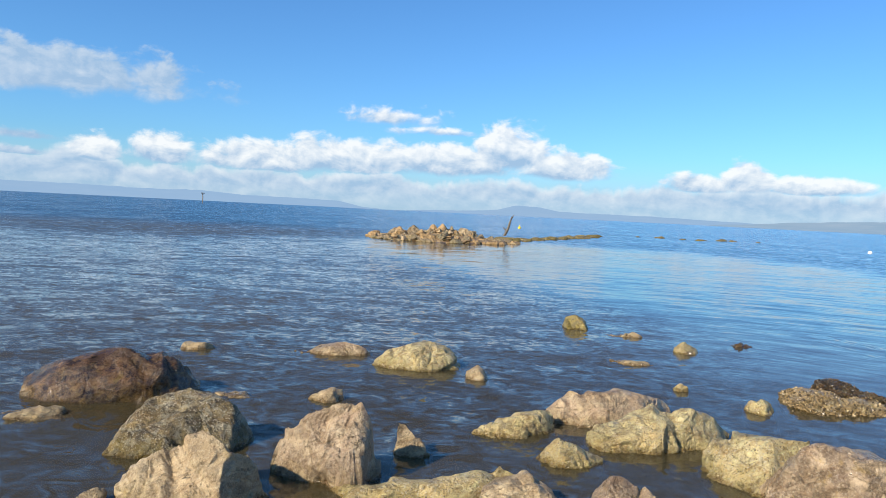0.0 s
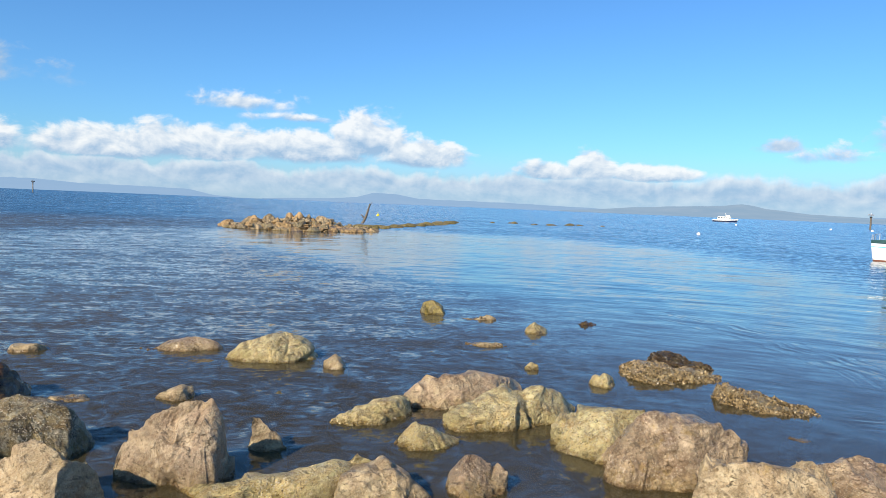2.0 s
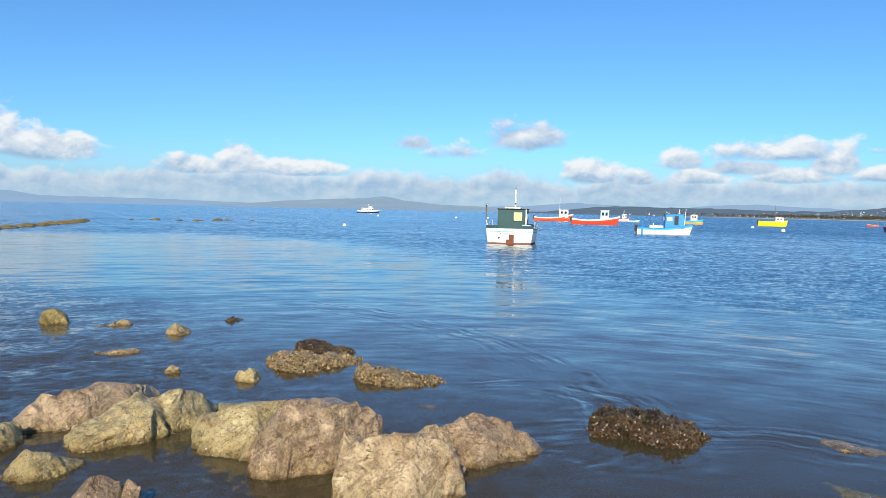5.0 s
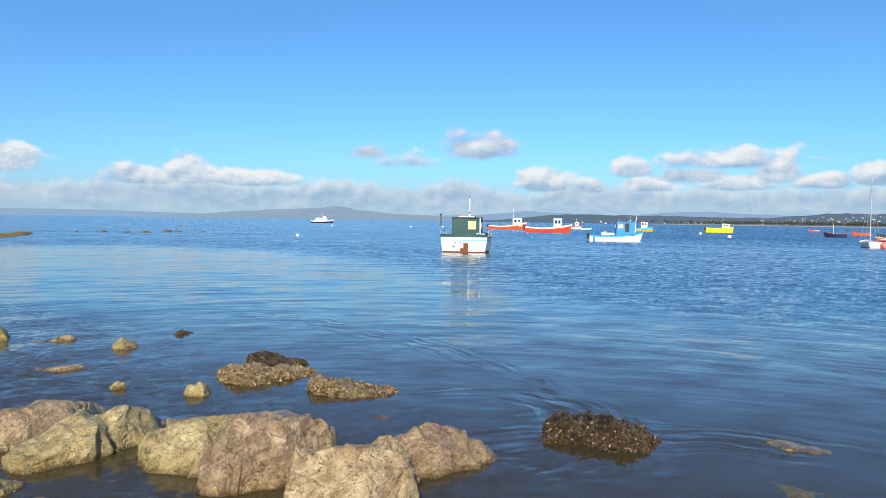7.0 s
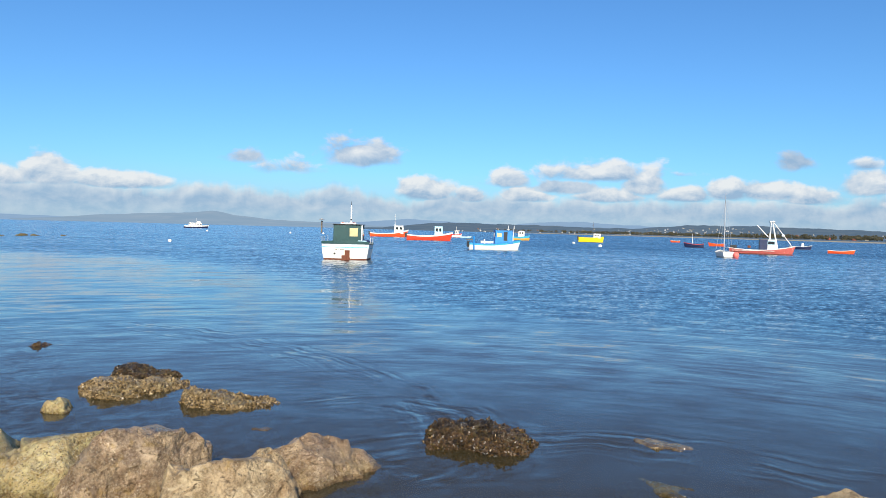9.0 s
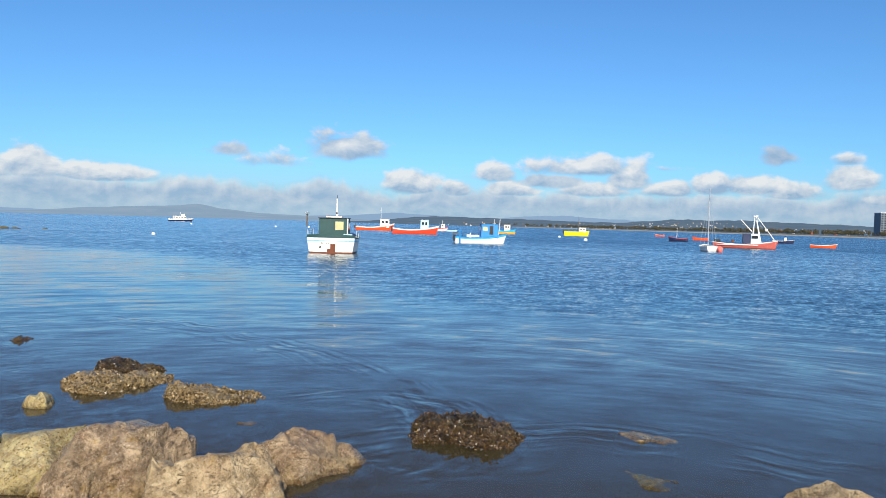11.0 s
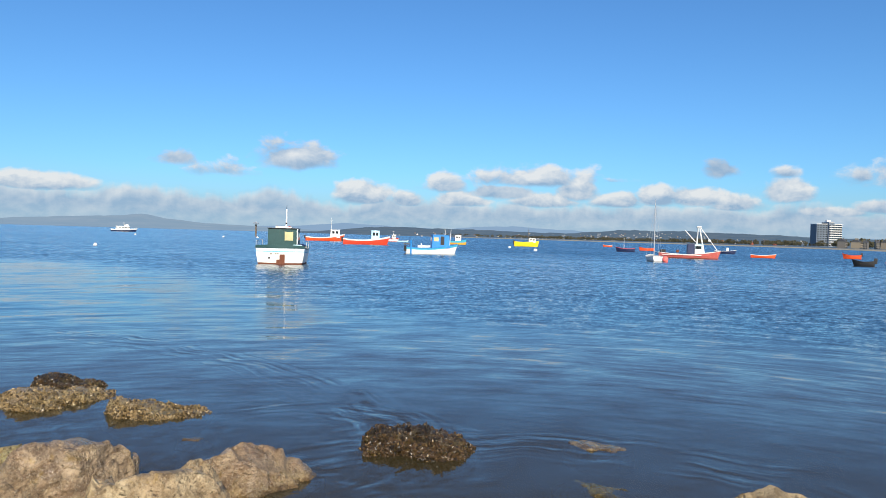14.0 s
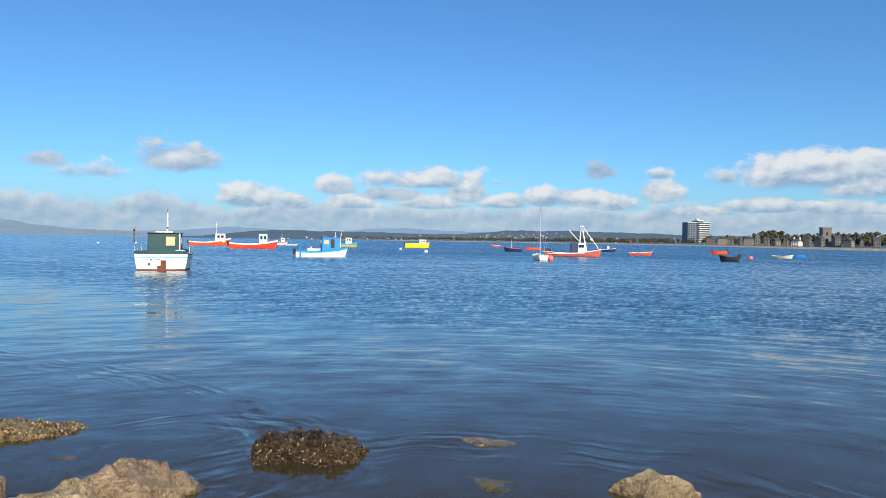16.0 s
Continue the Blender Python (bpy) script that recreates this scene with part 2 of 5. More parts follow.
    h = calc(nt, "MULTIPLY_ADD", pit, -0.010, h)
    h = calc(nt, "MULTIPLY_ADD", dot, 0.008, h)
    film = smooth(nt, grain(nt, p, 6.0, 5.0, 0.6, 0.4), 0.44, 0.62)
    rough = calc(nt, "MULTIPLY_ADD", film, -0.26, rough)
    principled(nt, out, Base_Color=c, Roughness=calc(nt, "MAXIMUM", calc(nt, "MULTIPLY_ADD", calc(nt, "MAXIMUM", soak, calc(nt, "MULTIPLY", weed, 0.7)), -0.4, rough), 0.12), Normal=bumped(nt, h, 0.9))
    return m


M_TAN = stone("tan_stone", (0.64, 0.515, 0.325), (0.32, 0.240, 0.135), (0.50, 0.375, 0.22), 0.3)
M_PINK = stone("pinkish_stone", (0.64, 0.505, 0.335), (0.31, 0.225, 0.14), (0.46, 0.335, 0.225), 0.3)
M_SLAB = stone("wet_brown_slab", (0.53, 0.405, 0.26), (0.20, 0.140, 0.088), (0.345, 0.248, 0.162), 0.3, wet=0.12, rough=0.46)
M_YELLOW = stone("yellow_barnacled_stone", (0.80, 0.68, 0.35), (0.37, 0.265, 0.11), (0.66, 0.50, 0.23), 0.5, 0.3, relief=1.3, specks=0.75)
M_MOTTLED = stone("lichen_mottled_stone", (0.42, 0.32, 0.145), (0.060, 0.045, 0.020), (0.27, 0.19, 0.065), 0.6, 0.7, relief=1.8, specks=0.9)
M_BROWN = stone("wet_brown_stone", (0.22, 0.125, 0.046), (0.036, 0.022, 0.012), (0.105, 0.058, 0.022), 0.25, 0.06, 0.55, relief=0.6, rough=0.36, specks=0.10)
M_SHELL = stone("barnacled_shelly_stone", (0.58, 0.44, 0.24), (0.12, 0.080, 0.04), (0.34, 0.23, 0.10), 0.45, 0.5, relief=2.4, specks=1.0)
M_MUSSEL = stone("mussel_covered_stone", (0.070, 0.045, 0.022), (0.014, 0.010, 0.007), (0.05, 0.031, 0.014), 0.35, 0.12, relief=2.4, rough=0.5, specks=0.25)
M_ISLET = stone("islet_stone", (0.643, 0.434, 0.191), (0.273, 0.174, 0.073), (0.491, 0.310, 0.136), 0.25, 0.1, specks=0.2)
M_WEED = stone("weed_covered_stone", (0.328, 0.260, 0.064), (0.109, 0.088, 0.022), (0.240, 0.177, 0.046), 0.8, 0.1)


def shell_paint(name, dark, light, pale, share):
    m, nt, out = blank(name)
    r = nt.nodes.new("ShaderNodeNewGeometry").outputs["Random Per Island"]
    c = blend(nt, smooth(nt, r, 0.15, 0.7), dark, light)
    c = blend(nt, smooth(nt, r, 1.0 - share, 1.0), c, pale)
    n = grain(nt, place_of(nt), 120.0, 3.0)
    principled(nt, out, Base_Color=blend(nt, smooth(nt, n, 0.55, 0.9), c, (0.16, 0.11, 0.05)), Roughness=0.38)
    return m


M_MUSSELS = shell_paint("mussel_shell", (0.010, 0.008, 0.006), (0.075, 0.043, 0.018), (0.30, 0.21, 0.10), 0.035)
M_BARNACLES = shell_paint("barnacle_shell", (0.050, 0.034, 0.016), (0.25, 0.175, 0.080), (0.48, 0.38, 0.22), 0.10)


# centre, inner and outer reach, steepness and number of ridges per metre of the curved ripples, and the bearings between which they run
RIPS = [(-3.8, 11.4, 11.3, 13.1, 0.085, 9.0, 1.15, 2.35), (5.6, 5.6, 0.6, 2.2, 0.060, 10.0, -4, 4), (4.1, 1.6, 2.8, 4.4, 0.060, 9.0, -4, 4),
        (6.3, 1.2, 0.5, 1.25, 0.05, 7.5, -4, 4), (6.1, 4.4, 0.6, 1.5, 0.06, 10.0, -4, 4), (1.2, 9.5, 1.3, 2.4, 0.05, 8.0, -4, 4)]


def sea():
    """Silty sea water: clear skin over mud in suspension, calm in one reach and broken by the current in another."""
    m, nt, out = blank("sea_water")
    p = place_of(nt)
    ax = put(nt, "ShaderNodeSeparateXYZ", Vector=p)
    x, y = ax.outputs[0], ax.outputs[1]
    dist = calc(nt, "SQRT", calc(nt, "MULTIPLY_ADD", x, x, calc(nt, "MULTIPLY", y, y)))
    # the wavelets run in to the point of the shore: distance from it, and the bearing along their crests
    out_x, out_y = calc(nt, "DIVIDE", x, dist), calc(nt, "DIVIDE", y, dist)
    bearing = calc(nt, "ARCTAN2", x, y)
    patch = grain(nt, mapped(nt, p, 35, (0.06, 0.02, 1)), 1.0, 4.0, 0.6, 0.5)
    # the current runs past the islet's near side and in among the rocks
    brink = calc(nt, "SUBTRACT", 4.0, smooth(nt, y, 15.0, 48.0, 0.0, 10.5))
    race = calc(nt, "ADD", calc(nt, "SUBTRACT", brink, x), calc(nt, "MULTIPLY", calc(nt, "SUBTRACT", patch, 0.5), 9.0))
    race = smooth(nt, race, -3.5, 3.5)
    race = calc(nt, "MULTIPLY", race, smooth(nt, dist, 90.0, 60.0))
    # the calm tongue off the rocks, and the ruffled bay round it
    calm_to = calc(nt, "ADD", smooth(nt, bearing, 0.22, 0.95, 54.0, 15.0), smooth(nt, bearing, 0.05, -0.45, 0.0, -14.0))
    edge = calc(nt, "SUBTRACT", calc(nt, "MULTIPLY_ADD", calc(nt, "SUBTRACT", patch, 0.5), 26.0, dist), calm_to)
    far = smooth(nt, edge, -2.0, 13.0)
    hush = smooth(nt, patch, 0.3, 0.62, 0.55, 1.15)

    def facing(vec, detail, rough, warp):
        """Two independent slopes from one noise."""
        n = put(nt, "ShaderNodeTexNoise", Vector=vec, Scale=1.0, Detail=detail, Roughness=rough, Distortion=warp)
        q = put(nt, "ShaderNodeSeparateXYZ", Vector=n.outputs[1])
        return [calc(nt, "SUBTRACT", o, 0.5) for o in q.outputs[:2]]

    def crests(across, along, detail, rough, warp, seed):
        """Rise and fall of long low wavelets: across the run of the waves and along their crests."""
        v = put(nt, "ShaderNodeCombineXYZ", X=calc(nt, "MULTIPLY", bearing, along), Y=calc(nt, "MULTIPLY", calc(nt, "POWER", dist, 0.8), across), Z=seed).outputs[0]
        return facing(v, detail, rough, warp)

    def gather(total, slope, amount):
        return [calc(nt, "MULTIPLY_ADD", a, amount, t) for t, a in zip(total, slope)]

    swell = facing(mapped(nt, p, 42, (0.5, 1.2, 1)), 2.0, 0.5, 0.3)
    long_low = crests(4.2, 6.0, 2.0, 0.5, 0.35, 1.0)
    fine_low = crests(15.0, 20.0, 3.0, 0.62, 0.3, 4.0)
    rise = calc(nt, "ADD", calc(nt, "MULTIPLY", long_low[0], 0.14), calc(nt, "MULTIPLY", fine_low[0], 0.19))
    rise = calc(nt, "MULTIPLY", rise, calc(nt, "MULTIPLY", calc(nt, "MULTIPLY", hush, smooth(nt, dist, 5.0, 12.0, 0.5, 1.0)), calc(nt, "MULTIPLY_ADD", race, -0.7, 1.0)))
    # wind waves over the bay are steeper on the side that runs ashore
    wind = crests(7.0, 150.0, 4.0, 0.7, 0.3, 9.0)
    gusts = facing(mapped(nt, p, 30, (0.16, 0.05, 1)), 4.0, 0.6, 0.3)
    blow = calc(nt, "MULTIPLY", far, calc(nt, "MULTIPLY_ADD", gusts[0], 1.2, 1.0))
    rise = calc(nt, "ADD", rise, calc(nt, "MULTIPLY", blow, calc(nt, "MULTIPLY_ADD", wind[0], 0.36, calc(nt, "MULTIPLY_ADD", smooth(nt, dist, 45.0, 130.0, 0.0, -0.06), smooth(nt, bearing, 0.6, 1.1), smooth(nt, bearing, 0.10, -0.35, -0.05, -0.11)))))
    rise = calc(nt, "MULTIPLY_ADD", race, -0.045, rise)
    slope = [calc(nt, "MULTIPLY", out_x, rise), calc(nt, "MULTIPLY", out_y, rise)]
    slope = gather(slope, swell, 0.06)
    chop = facing(mapped(nt, p, 12, (3.2, 4.4, 1)), 5.0, 0.66, 1.6)
    heave = facing(mapped(nt, p, 16, (0.45, 0.8, 1)), 4.0, 0.55, 1.6)
    waves = facing(mapped(nt, p, 28, (1.3, 2.4, 1)), 5.0, 0.65, 0.4)
    slope = gather(slope, chop, calc(nt, "MULTIPLY", race, 0.72))
    slope = gather(slope, heave, calc(nt, "MULTIPLY", race, 0.36))
    slope = gather(slope, waves, calc(nt, "MULTIPLY", blow, 0.27))
    # curved ripples where the current folds round the outer rocks
    for n, (cx, cy, r0, r1, steep, ridges, b0, b1) in enumerate(RIPS):
        dx, dy = calc(nt, "SUBTRACT", x, cx), calc(nt, "SUBTRACT", y, cy)
        rr = calc(nt, "SQRT", calc(nt, "MULTIPLY_ADD", dx, dx, calc(nt, "MULTIPLY", dy, dy)))
        turn = calc(nt, "ARCTAN2", dx, dy)
        bent = calc(nt, "MULTIPLY_ADD", swell[0], 0.6, rr)
        ring = calc(nt, "MULTIPLY", smooth(nt, bent, r0, r0 + 0.6), smooth(nt, bent, r1, r1 - 0.6))
        ring = calc(nt, "MULTIPLY", calc(nt, "MULTIPLY", ring, smooth(nt, heave[1], -0.14, 0.06)), steep * 9.0)
        ring = calc(nt, "MULTIPLY", ring, calc(nt, "MULTIPLY", smooth(nt, turn, b0, b0 + 0.3), smooth(nt, turn, b1, b1 - 0.3)))
        fold = put(nt, "ShaderNodeCombineXYZ", X=calc(nt, "MULTIPLY", bent, ridges), Y=calc(nt, "MULTIPLY", turn, 2.2), Z=float(n)).outputs[0]
        wavy = calc(nt, "MULTIPLY", facing(fold, 3.0, 0.55, 0.12)[0], ring)
        slope = gather(slope, [calc(nt, "DIVIDE", dx, rr), calc(nt, "DIVIDE", dy, rr)], wavy)
    tilt = put(nt, "ShaderNodeCombineXYZ", X=slope[0], Y=slope[1], Z=1.0)
    unit = nt.nodes.new("ShaderNodeVectorMath")
    unit.operation = "NORMALIZE"
    nt.links.new(tilt.outputs[0], unit.inputs[0])
    nrm = unit.outputs[0]
    fres = put(nt, "ShaderNodeFresnel", IOR=1.33, Normal=nrm).outputs[0]
    gloss = put(nt, "ShaderNodeBsdfGlossy", Color=(1, 1, 1), Roughness=calc(nt, "MULTIPLY_ADD", far, 0.12, 0.06), Normal=nrm)
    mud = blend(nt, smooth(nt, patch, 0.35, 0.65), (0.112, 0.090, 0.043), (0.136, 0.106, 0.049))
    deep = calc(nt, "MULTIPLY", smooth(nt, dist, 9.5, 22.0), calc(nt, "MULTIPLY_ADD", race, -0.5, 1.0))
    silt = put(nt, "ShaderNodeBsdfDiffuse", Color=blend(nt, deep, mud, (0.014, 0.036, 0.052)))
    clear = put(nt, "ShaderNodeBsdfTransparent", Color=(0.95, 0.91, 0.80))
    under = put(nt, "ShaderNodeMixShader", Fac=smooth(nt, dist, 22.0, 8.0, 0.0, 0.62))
    nt.links.new(silt.outputs[0], under.inputs[1]), nt.links.new(clear.outputs[0], under.inputs[2])
    both = put(nt, "ShaderNodeMixShader", Fac=fres)
    nt.links.new(under.outputs[0], both.inputs[1]), nt.links.new(gloss.outputs[0], both.inputs[2])
    nt.links.new(both.outputs[0], out.inputs[0])
    return m


def silt_mat(name, clearness):
    m, nt, out = blank(name)
    p = place_of(nt)
    c = blend(nt, grain(nt, p, 0.6, 4.0), (0.110, 0.089, 0.044), (0.150, 0.117, 0.056))
    d = put(nt, "ShaderNodeBsdfDiffuse", Color=c)
    if clearness:
        t = put(nt, "ShaderNodeBsdfTransparent", Color=(0.92, 0.86, 0.72))
        mx = put(nt, "ShaderNodeMixShader", Fac=clearness)
        nt.links.new(d.outputs[0], mx.inputs[1]), nt.links.new(t.outputs[0], mx.inputs[2])
        d = mx
    nt.links.new(d.outputs[0], out.inputs[0])
    return m


def paint(name, colour, rough=0.45, wear=0.3, metal=0.0, dirt=(0.16, 0.11, 0.07)):
    """Boat or house paint with chalking, streaks and chips."""
    m, nt, out = blank(name)
    p = local_of(nt)
    a = grain(nt, p, 3.0, 6.0, 0.65, 0.3)
    streak = grain(nt, mapped(nt, p, 0, (7, 7, 0.8)), 1.0, 5.0, 0.65)
    c = blend(nt, smooth(nt, a, 0.35, 0.75, 0.0, 0.5), colour, tuple(min(q * 1.35 + 0.01, 0.85) for q in colour))
    c = blend(nt, calc(nt, "MULTIPLY", smooth(nt, streak, 0.55, 0.75), wear), c, dirt)
    c = blend(nt, calc(nt, "MULTIPLY", smooth(nt, grain(nt, p, 14.0, 6.0, 0.7), 0.66, 0.72), wear), c, dirt)
    principled(nt, out, Base_Color=c, Roughness=calc(nt, "MULTIPLY_ADD", a, 0.2, rough), Metallic=metal,
               Normal=bumped(nt, a, 0.25, 0.02))
    return m


def glassy(name, colour=(0.02, 0.025, 0.03)):
    m, nt, out = blank(name)
    principled(nt, out, Base_Color=colour, Roughness=0.08, IOR=1.5)
    return m


P_WHITE = paint("white_paint", (0.80, 0.80, 0.77))
P_CREAM = paint("cream_paint", (0.72, 0.66, 0.46))
P_HULL = paint("rust_streaked_white_paint", (0.76, 0.75, 0.70), 0.5, 0.5, dirt=(0.42, 0.30, 0.20))
P_SKYWHITE = paint("bluish_white_paint", (0.62, 0.74, 0.80))
P_GREEN = paint("dark_green_paint", (0.011, 0.058, 0.060), 0.5, 0.15)
P_PALEBLUE = paint("pale_blue_paint", (0.42, 0.66, 0.80))
P_BLUE = paint("bright_blue_paint", (0.008, 0.20, 0.54), 0.4, 0.12)
P_TURQ = paint("turquoise_paint", (0.05, 0.40, 0.60), 0.4, 0.15)
P_NAVY = paint("navy_paint", (0.012, 0.022, 0.075), 0.4, 0.12)
P_RED = paint("red_paint", (0.66, 0.055, 0.022), 0.4, 0.14)
P_ORANGE = paint("orange_paint", (0.80, 0.09, 0.02), 0.4, 0.10)
P_OLDRED = paint("weathered_red_paint", (0.45, 0.095, 0.080), 0.6, 0.75, dirt=(0.60, 0.40, 0.32))
P_YELLOW = paint("yellow_paint", (0.85, 0.62, 0.01), 0.4, 0.08)
P_AMBER = paint("amber_paint", (0.75, 0.36, 0.03), 0.45, 0.15)
P_BLACK = paint("black_paint", (0.014, 0.014, 0.016), 0.5, 0.2)
P_RUST = paint("rusted_steel", (0.14, 0.045, 0.022), 0.8, 0.6, dirt=(0.07, 0.025, 0.012))
P_GREY = paint("grey_deck_paint", (0.30, 0.31, 0.31), 0.6, 0.3)
P_TIMBER = paint("weathered_timber", (0.13, 0.105, 0.08), 0.85, 0.5, dirt=(0.05, 0.04, 0.03))
P_PINK = paint("pink_plastic", (0.85, 0.16, 0.14), 0.35, 0.05)
P_PLY = paint("yellowed_board", (0.50, 0.44, 0.23), 0.5, 0.15)
P_STEEL = paint("galvanised_steel", (0.55, 0.56, 0.57), 0.4, 0.2, 0.6)
GLASS = glassy("dark_window_glass")


def land(name, low, high, haze_glow=None, power=0.0, scale=0.004):
    """Far land: fields, woods and moor. Distance haze is painted in: an even emission mixed over the land."""
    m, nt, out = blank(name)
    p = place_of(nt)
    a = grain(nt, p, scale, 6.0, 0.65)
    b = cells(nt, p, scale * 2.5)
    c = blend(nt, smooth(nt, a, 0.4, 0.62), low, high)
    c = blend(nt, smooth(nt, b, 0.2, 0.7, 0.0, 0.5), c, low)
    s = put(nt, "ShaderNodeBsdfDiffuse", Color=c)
    if haze_glow:
        e = put(nt, "ShaderNodeEmission", Color=haze_glow, Strength=1.0)
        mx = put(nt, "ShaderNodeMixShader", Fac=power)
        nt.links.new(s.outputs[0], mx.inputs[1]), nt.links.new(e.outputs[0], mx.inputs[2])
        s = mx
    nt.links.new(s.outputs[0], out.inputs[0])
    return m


# the blue third colour is painted haze, emitted by land that is no lamp
H_FAR = land("far_hills_painted_haze", (0.10, 0.11, 0.08), (0.22, 0.20, 0.13), (0.24, 0.37, 0.55), 0.88)
H_MID = land("hills_painted_haze", (0.06, 0.07, 0.04), (0.22, 0.18, 0.10), (0.27, 0.40, 0.56), 0.74)
H_NEAR = land("wooded_hills_painted_haze", (0.035, 0.045, 0.025), (0.15, 0.14, 0.07), (0.125, 0.205, 0.33), 0.58, 0.02)
BEACH = land("pale_shingle", (0.30, 0.27, 0.21), (0.48, 0.44, 0.36), scale=0.2)
W_CREAM = paint("cream_render", (0.66, 0.58, 0.42), 0.8, 0.15)
W_GREYST = paint("grey_stone_wall", (0.15, 0.14, 0.125), 0.85, 0.3)
W_BUFF = paint("buff_stone_wall", (0.25, 0.21, 0.155), 0.85, 0.3)
W_WHITE = paint("white_render", (0.66, 0.65, 0.62), 0.8, 0.12)
W_BRICK = paint("red_brick_wall", (0.33, 0.10, 0.06), 0.85, 0.3)
# tower wall colour: the shade on the walls is put into this blue-grey
W_CONC = paint("blue_grey_shaded_wall", (0.13, 0.16, 0.20), 0.7, 0.15)
R_SLATE = paint("slate_roof", (0.06, 0.062, 0.068), 0.6, 0.2)
R_TILE = paint("red_tile_roof", (0.20, 0.07, 0.045), 0.75, 0.25)


# ---------------- mesh helpers ----------------
def linked(name, bm, material, smooth_angle=None):
    me = bpy.data.meshes.new(name)
    bm.to_mesh(me)
    bm.free()
    me.materials.append(material)
    if smooth_angle is not None:
        me.shade_smooth()
        me.set_sharp_from_angle(angle=radians(smooth_angle))
    return new(name, me)


def part(name, bm, material, parent, label="", smooth_angle=None):
    ob = linked(name, bm, material, smooth_angle)
    ob.parent = parent
    return tagged(ob, label)


def thing(name, m, label, category, group=""):
    ob = new(name)
    ob.matrix_world = m
    return tagged(ob, label, category, group)


def box(x0, x1, y0, y1, z0, z1, bevel=0.0, taper=1.0, bm=None):
    """A box; taper narrows its top."""
    bm = bm or bmesh.new()
    r = bmesh.ops.create_cube(bm, size=1.0)
    cx, cy = (x0 + x1) / 2, (y0 + y1) / 2
    for v in r["verts"]:
        k = taper if v.co.z > 0 else 1.0
        v.co = Vector((cx + v.co.x * (x1 - x0) * k, cy + v.co.y * (y1 - y0) * k, z0 + (v.co.z + 0.5) * (z1 - z0)))
    if bevel:
        bmesh.ops.bevel(bm, geom=list({e for v in r["verts"] for e in v.link_edges}), offset=bevel, segments=2, affect="EDGES", profile=0.5)
    return bm


def rod(a, b, r0, r1=None, n=8, bm=None):
    """A tapered rod from a to b."""
    bm = bm or bmesh.new()
    a, b = Vector(a), Vector(b)
    r = bmesh.ops.create_cone(bm, cap_ends=True, segments=n, radius1=r0, radius2=r0 if r1 is None else r1, depth=(b - a).length)
    m = Matrix.Translation((a + b) / 2) @ (b - a).to_track_quat("Z", "Y").to_matrix().to_4x4()
    bmesh.ops.transform(bm, matrix=m, verts=r["verts"])
    return bm


def ball(r, squash=1.0, seg=12, bm=None, at=(0, 0, 0)):
    bm = bm or bmesh.new()
    q = bmesh.ops.create_uvsphere(bm, u_segments=seg, v_segments=seg // 2 + 2, radius=r)
    for v in q["verts"]:
        v.co = Vector((v.co.x + at[0], v.co.y + at[1], v.co.z * squash + at[2]))
    return bm


def at(azimuth, d):
    return 0.2 + d * math.sin(radians(azimuth)), d * math.cos(radians(azimuth))


# ---------------- water, sea bed and shore ----------------
def sheet(name, material, z, reach, hole=None):
    bm = bmesh.new()
    rings = [0.0, 6, 15, 40, 100, 300, 1000, reach]
    rings = [r for r in rings if r < reach] + [reach]
    n = 48
    loops = [[bm.verts.new((r * math.cos(2 * math.pi * i / n), r * math.sin(2 * math.pi * i / n), z)) for i in range(n)] for r in rings[1:]]
    c = bm.verts.new((0, 0, z))
    for i in range(n):
        bm.faces.new((c, loops[0][i], loops[0][(i + 1) % n]))
        for lo, hi in zip(loops, loops[1:]):
            bm.faces.new((lo[i], hi[i], hi[(i + 1) % n], lo[(i + 1) % n]))
    return linked(name, bm, material)


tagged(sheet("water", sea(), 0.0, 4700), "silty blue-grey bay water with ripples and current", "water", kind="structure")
silt_a = tagged(sheet("water_silt", silt_mat("thin_silt", 0.62), -0.085, 70), "murky brown silt hanging in the shallow water", "water", kind="structure")
silt_b = tagged(sheet("water_silt", silt_mat("thick_silt", 0.5), -0.19, 70), "murky brown silt hanging in the shallow water", "water", kind="structure")


def ground_sheet():
    """Sea bed that rises to the stony bank on which the camera stands."""
    bm = bmesh.new()
    xs = [-4700, -300, -60, -25] + [-12 + 0.6 * i for i in range(41)] + [25, 60, 300, 4700]
    ys = [-4700, -300, -60, -20, -10] + [-5 + 0.5 * i for i in range(36)] + [20, 60, 300, 4700]
    grid = []
    for y in ys:
        row = []
        for x in xs:
            edge = 3.2 - 0.33 * max(min(x, 4), -8) - 0.9 * max(x - 4, 0)          # the water's edge
            s = edge - y
            z = -0.32 - 0.02 * max(-s, 0) if s < 0 else -0.32 + 0.33 * s
            z = max(min(z, 0.62), -0.8)
            if s > -6 and abs(x) < 20:
                z += 0.05 * noise.noise(Vector((x * 0.9, y * 0.9, 2)))
            row.append(bm.verts.new((x, y, z)))
        grid.append(row)
    for a, b in zip(grid, grid[1:]):
        for i in range(len(xs) - 1):
            bm.faces.new((a[i], a[i + 1], b[i + 1], b[i]))
    return linked("ground", bm, silt_mat("shore_mud", 0.0), 60)


tagged(ground_sheet(), "brown muddy sea bed rising to a stony bank", "ground", kind="structure")


